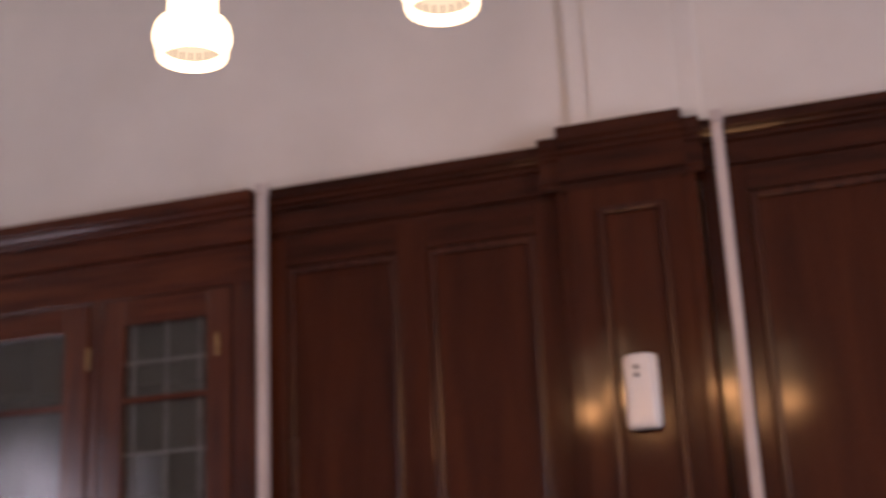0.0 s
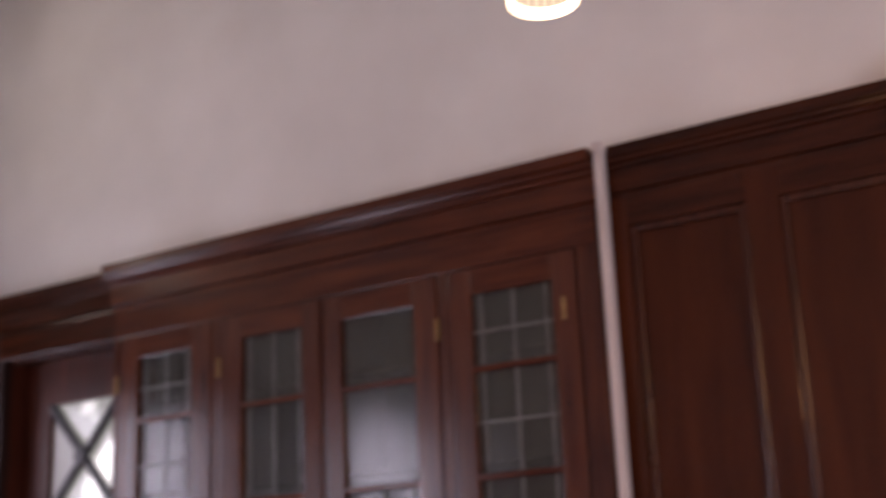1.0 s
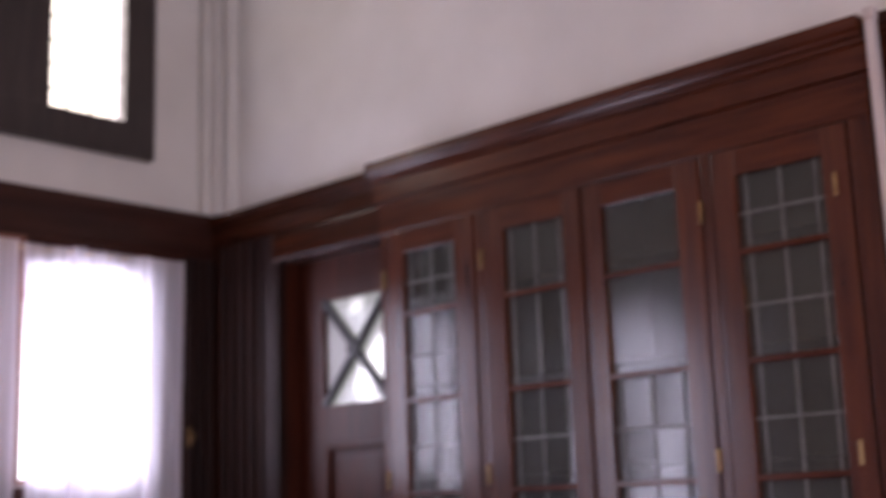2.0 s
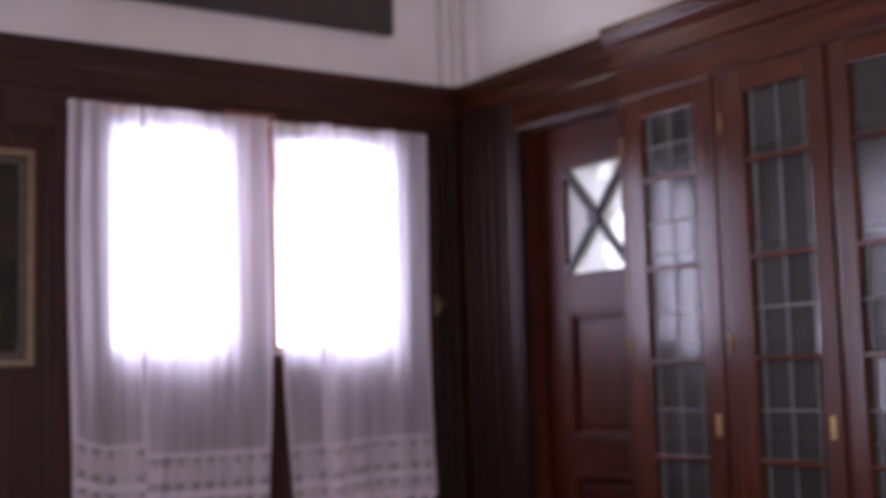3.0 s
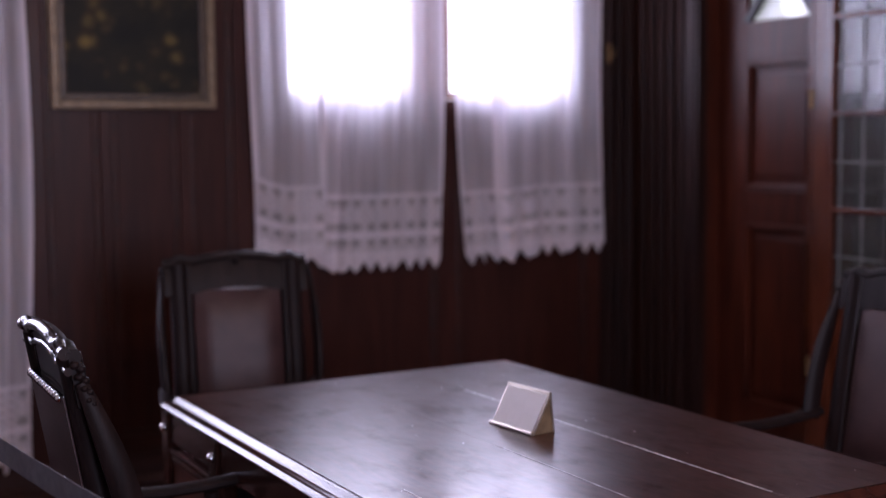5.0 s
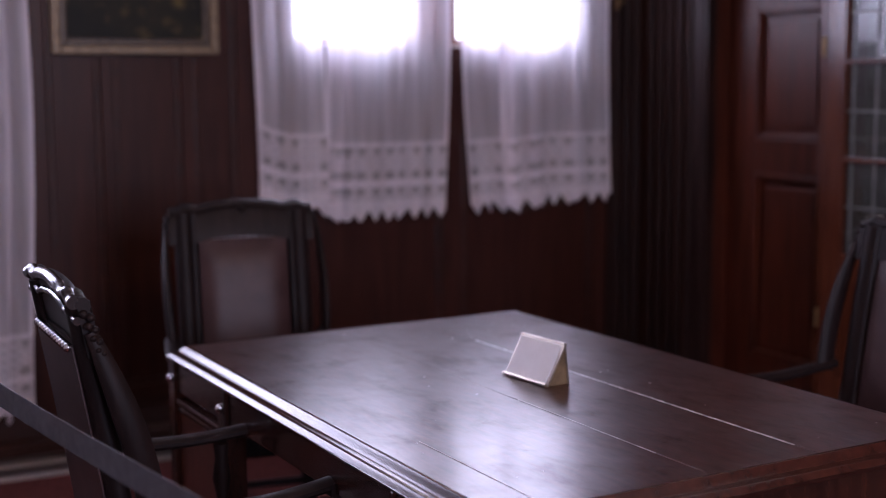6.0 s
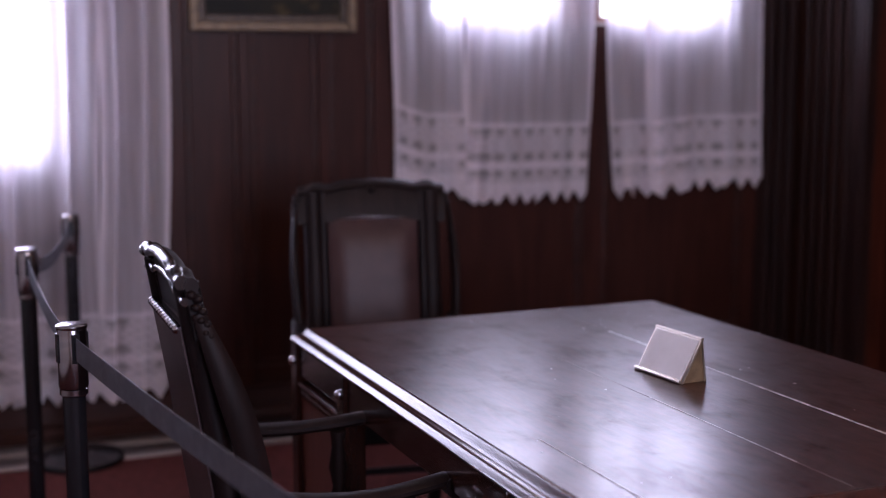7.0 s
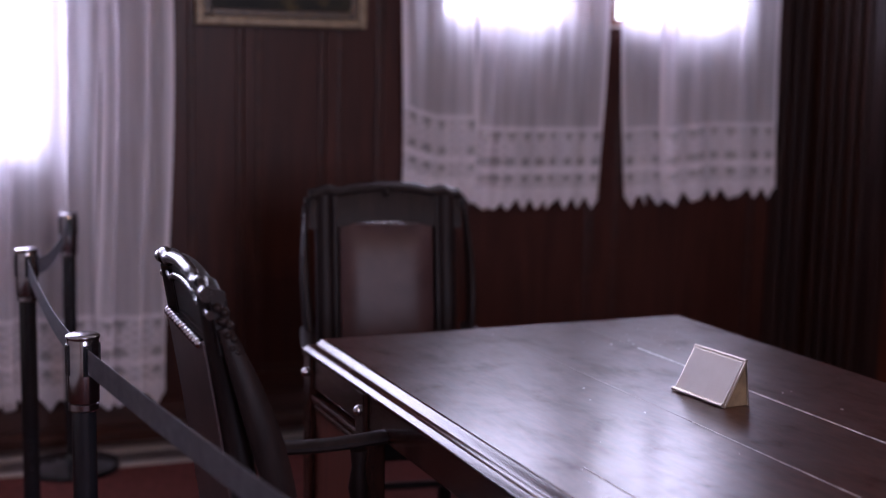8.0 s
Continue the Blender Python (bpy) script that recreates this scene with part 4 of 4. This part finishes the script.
# the table stands a little askew in the room
TURN = Matrix.Translation((1.55, TY1 + 0.006, 0)) @ Matrix.Rotation(radians(2.0), 4, "Z") @ Matrix.Translation((-1.55, -TY1, 0))
tab.matrix_basis = TURN @ tab.matrix_basis

# tent-shaped card on the table
card = thing("table_card", (1.678, 2.797, TZ), "blank white tent card in a champagne metal holder", "card holder", rz=6)
h, b_, w = 0.102, 0.066, 0.09
bm = bmesh.new()
for s in (-1, 1):
    b_ = 0.058 if s < 0 else 0.014
    a = [(s * b_, -w, 0.0), (s * b_, w, 0.0), (s * 0.002, w, h), (s * 0.002, -w, h)]
    o = [(s * (b_ - 0.005), -w, 0.0), (s * (b_ - 0.005), w, 0.0), (0.0, w, h - 0.006), (0.0, -w, h - 0.006)]
    A = [bm.verts.new(p) for p in a]
    B = [bm.verts.new(p) for p in o]
    bm.faces.new(A)
    bm.faces.new(B[::-1])
    for i in range(4):
        j = (i + 1) % 4
        bm.faces.new((A[i], B[i], B[j], A[j]))
part("holder", bm, card_metal, card, local=True)
b_ = 0.058
ang = math.degrees(math.atan2(h, b_))
sheet = part("card", box(-0.055, 0.053, -w + 0.006, w - 0.006, 0, 0.0015), card_paper, card, "plain white card", local=True)
sheet.matrix_basis = pose(-b_ / 2 - 0.0022, 0, h / 2 + 0.001, 0, -ang, 0)
part("lip", sweep([(-b_ - 0.004, -w, 0.006), (-b_ - 0.004, w, 0.006)], 0.008, 0.010, up=(0, 0, 1)), card_metal, card, local=True)
for y in (-w + 0.001, w - 0.003):
    part("end_plate", extrude_profile([(-0.055, 0.001), (0.009, 0.001), (-0.002, h - 0.012)], "y", y, y + 0.002), gilt, card, "dull gold end plate", local=True)
part("ridge", sweep([(0, -w, h), (0, w, h)], 0.009, 0.008, up=(0, 0, 1)), card_metal, card, local=True)


# ---------- armchairs ----------
def armchair():
    """Faces +x; the back stands at x = 0 and leans away. Built at the world's centre."""
    ch = thing("armchair", (0, 0, 0), "dark carved wooden armchair with brown leather seat and back", "chair", group="armchairs round the table", rz=0.0001)
    lean = lambda z: -0.098 * max(0.0, z - 0.45) / 0.65 - 0.02 * max(0, z - 0.8)
    W = 0.212
    # crest rail with a wavy outline
    crest_top = lambda s: 1.114 + 0.007 * math.exp(-(s / 0.34) ** 2) - 0.010 * math.exp(-((abs(s) - 0.60) / 0.13) ** 2) - 0.016 / (1 + math.exp(-(abs(s) - 0.84) / 0.02))
    n = 40
    bm = bmesh.new()
    rows = []
    for i in range(n + 1):
        s = -1 + 2 * i / n
        top = crest_top(s)
        bot = top - 0.122
        y = s * 0.250
        ring = []
        for dx, z in ((-0.010, top - 0.004), (-0.006, top), (0.008, top), (0.016, top - 0.006), (0.018, top - 0.018), (0.013, top - 0.026), (0.016, top - 0.034), (0.016, bot), (-0.010, bot)):
            ring.append(bm.verts.new((lean(z) + dx, y, z)))
        rows.append(ring)
    for a, b in zip(rows, rows[1:]):
        for i in range(len(a)):
            j = (i + 1) % len(a)
            bm.faces.new((a[i], a[j], b[j], b[i]))
    bm.faces.new(rows[0][::-1])
    bm.faces.new(rows[-1])
    crest = part("crest_rail", bm, chair_wood, ch, "carved wavy top rail", smooth=True, local=True)
    for drop, wide in ((0.009, 0.028), (0.046, 0.018)):
        bead = [(lean(1.11 - drop) - 0.013, -0.25 + 0.5 * i / n, crest_top(-1 + 2 * i / n) - drop) for i in range(n + 1)]
        part("crest_bead", sweep(bead, wide, wide, seg=12), crest_wood, crest, "glossy rolled moulding", smooth=True, local=True)
    part("carved_emblem", ball((lean(1.085) + 0.014, 0, 1.088), 0.014, sz=0.9), chair_wood, crest, smooth=True, local=True)
    zz = [0.40 + 0.68 * k / 15 for k in range(16)]
    for s in (-1, 1):
        st = part("back_post", sweep([(lean(z), s * 0.200, z) for z in zz], 0.064, 0.052, seg=16, up=(1, 0, 0)), chair_wood, ch, smooth=True, local=True)
        # outer scrolled side piece from the shoulder down to the arm
        pts = []
        for k in range(25):
            f = k / 24
            z = 1.03 - 0.39 * f
            y = s * (0.262 + 0.010 * math.sin(f * math.pi))
            pts.append((lean(z) + 0.004 + 0.050 * math.sin(f * math.pi / 2), y, z))
        bm = sweep(pts, 0.030, 0.062, seg=12, up=(1, 0, 0))
        bm.verts.ensure_lookup_table()
        for k, p in enumerate(pts):
            q = 0.42 + 0.58 * math.sin(min(1.0, k / 14) * math.pi / 2)
            for v in bm.verts[12 * k:12 * k + 12]:
                v.co = Vector(p) + (v.co - Vector(p)) * q
        scroll = part("side_scroll", bm, chair_wood, ch, smooth=True, local=True)
        # carved leaf of swelling lobes below the shoulder
        bm = bmesh.new()
        for k in range(7):
            z = 1.062 - 0.024 * k
            r = 0.0105 - 0.0008 * k
            for side in (-1, 1):
                ball((lean(z) + 0.004 + 0.14 * (1.062 - z) + side * r * 0.6, s * (0.256 + 0.012 * math.sin(k * 0.5)), z - 0.004 * side), r, bm, 10, 0.85)
        part("carved_leaf", bm, chair_wood, scroll, "carved leaf ornament", smooth=True, local=True)
        # arm, its post and front leg
        arm = [(lean(0.66) + 0.02 + 0.43 * f, s * (W + 0.05 + 0.015 * math.sin(f * math.pi)), 0.660 - 0.022 * math.sin(f * 3.1) - 0.012 * f) for f in [k / 16 for k in range(17)]]
        a = part("arm", sweep(arm, 0.05, 0.032, seg=12), chair_wood, ch, smooth=True, local=True)
        part("arm_scroll", sweep([(arm[-1][0] + 0.012, arm[-1][1] - 0.027, arm[-1][2] - 0.012), (arm[-1][0] + 0.012, arm[-1][1] + 0.027, arm[-1][2] - 0.012)], 0.05, 0.05, seg=14), chair_wood, a, smooth=True, local=True)
        part("arm_post", lathe([(0.017, 0), (0.023, 0.02), (0.014, 0.05), (0.024, 0.10), (0.016, 0.15), (0.02, 0.19)], (0.33, s * (W + 0.045), 0.43), 14), chair_wood, ch, smooth=True, local=True)
        part("leg", lathe([(0.02, 0), (0.026, 0.02), (0.018, 0.06), (0.03, 0.16), (0.02, 0.26), (0.03, 0.30), (0.03, 0.36)], (0.41, s * (W + 0.03), 0), 14), chair_wood, ch, smooth=True, local=True)
        part("leg", sweep([(-0.03, s * (W - 0.01), 0.0), (-0.005, s * (W - 0.01), 0.2), (0.0, s * (W - 0.012), 0.42)], 0.044, 0.044, seg=8, up=(1, 0, 0), round_=False), chair_wood, ch, local=True)
    part("lower_back_rail", box(-0.028, 0.012, -W + 0.02, W - 0.02, 0.50, 0.55, 0.008), chair_wood, ch, local=True)
    # padded leather back, both sides
    bm = bmesh.new()
    grid = {}
    N = 14
    for side in (0, 1):
        for i in range(N + 1):
            for j in range(N + 1):
                y = (-1 + 2 * i / N) * 0.152
                z = 0.545 + (0.99 - 0.545) * j / N
                puff = (1 - (2 * i / N - 1) ** 6) * (1 - (2 * j / N - 1) ** 6)
                dx = (0.012 + 0.022 * puff) if side else (-0.012 - 0.010 * puff)
                grid[side, i, j] = bm.verts.new((lean(z) + dx, y, z))
    for side in (0, 1):
        for i in range(N):
            for j in range(N):
                bm.faces.new((grid[side, i, j], grid[side, i + 1, j], grid[side, i + 1, j + 1], grid[side, i, j + 1]))
    for i in range(N):
        for j in (0, N):
            bm.faces.new((grid[0, i, j], grid[0, i + 1, j], grid[1, i + 1, j], grid[1, i, j]))
            bm.faces.new((grid[0, j, i], grid[0, j, i + 1], grid[1, j, i + 1], grid[1, j, i]))
    back = part("back_cushion", bm, leather, ch, "brown leather back", smooth=True, local=True)
    part("back_panel", sweep([(lean(z) - 0.026, 0, z) for z in zz[2:14]], 0.40, 0.008, seg=12, up=(1, 0, 0), round_=False), leather, ch, "brown leather outer back", local=True)
    stud = bpy.data.meshes.new("stud")
    bm = ball((0, 0, 0), 0.0105, seg=8)
    bm.to_mesh(stud)
    bm.free()
    stud.shade_smooth()
    stud.materials.append(knob_metal)
    for side, dx in ((-1, -0.031),):
        for k in range(13):
            o = new("stud", stud)
            o.parent = back
            o.location = (lean(0.985) + dx, (-1 + 2 * k / 12) * 0.165, 0.985)
    for sy in (-1, 1):
        part("inner_moulding", sweep([(lean(z) + 0.004, sy * 0.168, z) for z in zz[3:]], 0.022, 0.034, seg=8, up=(1, 0, 0)), chair_wood, ch, smooth=True, local=True)
    # seat
    part("seat_frame", box(-0.02, 0.45, -W - 0.045, W + 0.045, 0.355, 0.425, 0.012), chair_wood, ch, local=True)
    bm = bmesh.new()
    N = 12
    vs = {}
    for i in range(N + 1):
        for j in range(N + 1):
            u, v = -1 + 2 * i / N, -1 + 2 * j / N
            x = 0.215 + u * 0.225
            y = v * (W + 0.035)
            p = (1 - u ** 6) * (1 - v ** 6)
            vs[i, j] = bm.verts.new((x, y, 0.425 + 0.055 * p ** 0.6))
    for i in range(N):
        for j in range(N):
            bm.faces.new((vs[i, j], vs[i + 1, j], vs[i + 1, j + 1], vs[i, j + 1]))
    base = [vs[i, 0] for i in range(N + 1)] + [vs[N, j] for j in range(1, N + 1)] + [vs[i, N] for i in range(N - 1, -1, -1)] + [vs[0, j] for j in range(N - 1, 0, -1)]
    bm.faces.new(base)
    part("seat", bm, leather, ch, "brown leather seat cushion", smooth=True, local=True)
    for x in (0.0, 0.41):
        part("stretcher", sweep([(x, -W, 0.13), (x, W, 0.13)], 0.026, 0.026, seg=8), chair_wood, ch, local=True)
    return ch


first = armchair()
first.matrix_basis = pose(0.576, 2.83, 0, 0, 0, 0)
copy_thing(first, pose(1.365, 4.21, 0, 0, 0, -98))
copy_thing(first, pose(2.78, 2.66, 0, 0, 0, 178))


# ---------- barrier posts and belts ----------
def barrier_post():
    p = thing("barrier_post", (0, 0, 0), "black belt barrier post with brushed steel head and round base", "barrier post", group="belt barrier posts", rz=0.0001)
    part("base", lathe([(0.168, 0.0), (0.17, 0.012), (0.165, 0.022), (0.10, 0.034), (0.04, 0.042), (0.03, 0.06)], seg=40), black_paint, p, "round black base", smooth=True, local=True)
    part("tube", lathe([(0.0245, 0.05), (0.0245, 0.80)], seg=28), black_paint, p, smooth=True, local=True)
    part("collar", lathe([(0.026, 0.797), (0.030, 0.801), (0.030, 0.812), (0.026, 0.816)], seg=28), steel, p, "bright steel collar", smooth=True, local=True)
    part("head", lathe([(0.0305, 0.816), (0.0315, 0.82), (0.0315, 0.943), (0.0305, 0.945)], seg=32), steel, p, "brushed steel head", smooth=True, local=True)
    part("cap", lathe([(0.0325, 0.944), (0.034, 0.947), (0.0335, 0.951), (0.029, 0.954)], seg=32), steel, p, "shiny flat cap", smooth=True, local=True)
    for a in (0, 90, 180, 270):
        ca, sa = round(math.cos(radians(a))), round(math.sin(radians(a)))
        bm = box(0.029, 0.0335, -0.009, 0.009, 0.872, 0.935, 0.001)
        bmesh.ops.rotate(bm, verts=bm.verts, cent=(0, 0, 0), matrix=Matrix.Rotation(radians(a), 3, "Z"))
        part("belt_slot", bm, black_paint, p, local=True)
    return p


posts = ((0.283, 2.957), (0.255, 4.225), (0.455, 5.13), (0.66, 0.82))
bp = barrier_post()
bp.matrix_basis = pose(posts[0][0], posts[0][1], 0, 0, 0, 10)
for x, y in posts[1:]:
    copy_thing(bp, pose(x, y, 0, 0, 0, 5))


def belt(a, b, sag):
    a, b = Vector((*a, 0.903)), Vector((*b, 0.903))
    d = (b - a).normalized()
    a, b = a + d * 0.033, b - d * 0.033
    n = 24
    s = Vector((-d.y, d.x, 0)) * 0.001
    t = thing("barrier_belt", ((a + b) / 2)[:], "grey webbing belt stretched between two barrier posts", "belt", group="barrier belts")
    bm = bmesh.new()
    rows = []
    for i in range(n + 1):
        f = i / n
        c = a.lerp(b, f) - Vector((0, 0, sag * 4 * f * (1 - f)))
        rows.append([bm.verts.new(c + o) for o in (s + Vector((0, 0, 0.0245)), s - Vector((0, 0, 0.0245)), -s - Vector((0, 0, 0.0245)), -s + Vector((0, 0, 0.0245)))])
    for p, q in zip(rows, rows[1:]):
        for i in range(4):
            j = (i + 1) % 4
            bm.faces.new((p[i], p[j], q[j], q[i]))
    bm.faces.new(rows[0][::-1])
    bm.faces.new(rows[-1])
    part("webbing", bm, belt_mat, t)
    for e, q in ((a, d), (b, -d)):
        clip = part("belt_clip", box(-0.004, 0.004, -0.002, 0.002, -0.026, 0.026, 0.0008), black_paint, t, "black belt clip", local=True)
        clip.matrix_basis = Matrix.Translation(e - ORIGIN[t]) @ Matrix.Rotation(math.atan2(d.y, d.x), 4, "Z")


belt(posts[0], posts[1], 0.03)
belt(posts[1], posts[2], 0.05)
belt(posts[0], posts[3], 0.02)

# ---------- chandelier ----------
LC = Vector((1.395, 0.632, 2.588))
R = 0.490
ch = thing("chandelier", tuple(LC), "six-armed chandelier with lit fluted opal glass shades", "chandelier")
part("rod", sweep([LC + Vector((0, 0, 0.24)), (LC.x, LC.y, TOP)], 0.02, 0.02, up=(0, 1, 0)), brass, ch, smooth=True)
part("hub", ball(LC + Vector((0, 0, 0.268)), 0.065), brass, ch, smooth=True)
ANG0 = 30.0
for k in range(6):
    a = radians(ANG0 + 60 * k)
    e = LC + Vector((math.cos(a), math.sin(a), 0)) * R
    arm = part("arm", sweep([LC + Vector((math.cos(a) * R * f, math.sin(a) * R * f, 0.268 + 0.08 * math.sin(f * math.pi))) for f in [i / 10 for i in range(11)]], 0.018, 0.018), brass, ch, smooth=True)
    prof = [(0.0223, 0.2572), (0.0417, 0.2460), (0.0440, 0.2125), (0.0447, 0.1380), (0.0454, 0.0911), (0.0499, 0.0846), (0.0596, 0.0781), (0.0670, 0.0669), (0.0708, 0.0524), (0.0708, 0.0393), (0.0678, 0.0275), (0.0633, 0.0196), (0.0641, 0.0131), (0.0633, 0.0046), (0.0596, 0.0000)]
    seg = 72
    bm = bmesh.new()
    rings = []
    for r, z in prof:
        fl = 0.0014 if z < 0.09 else 0.0004
        rings.append([bm.verts.new((e.x + (r + fl * math.cos(24 * 2 * math.pi * i / seg)) * math.cos(2 * math.pi * i / seg), e.y + (r + fl * math.cos(24 * 2 * math.pi * i / seg)) * math.sin(2 * math.pi * i / seg), e.z + z)) for i in range(seg)])
    for p, q in zip(rings, rings[1:]):
        for i in range(seg):
            j = (i + 1) % seg
            bm.faces.new((p[i], p[j], q[j], q[i]))
    part("shade", bm, shade_glow, arm, "lit fluted opal glass shade", smooth=True)
    part("lower_lining", lathe([(0.0596, 0.0), (0.0585, 0.005), (0.0580, 0.024), (0.0600, 0.0255)], e, seg, caps=False), shade_glow, arm, "bright inside of the glass rim", smooth=True)
    inner = lathe([(0.0580, 0.024), (0.0566, 0.043), (0.052, 0.046), (0.001, 0.046)], e, seg, caps=False)
    ribs = bmesh.new()
    for i in range(22):
        rib = bmesh.new()
        box(0.0547, 0.0566, -0.0020, 0.0020, 0.024, 0.040, bm=rib)
        turn = Matrix.Rotation(2 * math.pi * i / 22, 3, "Z")
        vs = [ribs.verts.new(turn @ v.co) for v in rib.verts]
        rib.verts.index_update()
        for f in rib.faces:
            ribs.faces.new([vs[v.index] for v in f.verts])
        rib.free()
    bmesh.ops.translate(ribs, verts=ribs.verts, vec=e)
    part("ribs", ribs, rib_glow, arm)
    part("ribbed_lining", inner, inner_glow, arm, "ribbed inside of the glass shade", smooth=False)
    lamp = bpy.data.lights.new("lamp_bulb", "POINT")
    lamp.energy, lamp.color, lamp.shadow_soft_size = 7.6, (1.0, 0.49, 0.19), 0.05
    lo = new("lamp_bulb", lamp)
    lo.location = e + Vector((0, 0, -0.03))
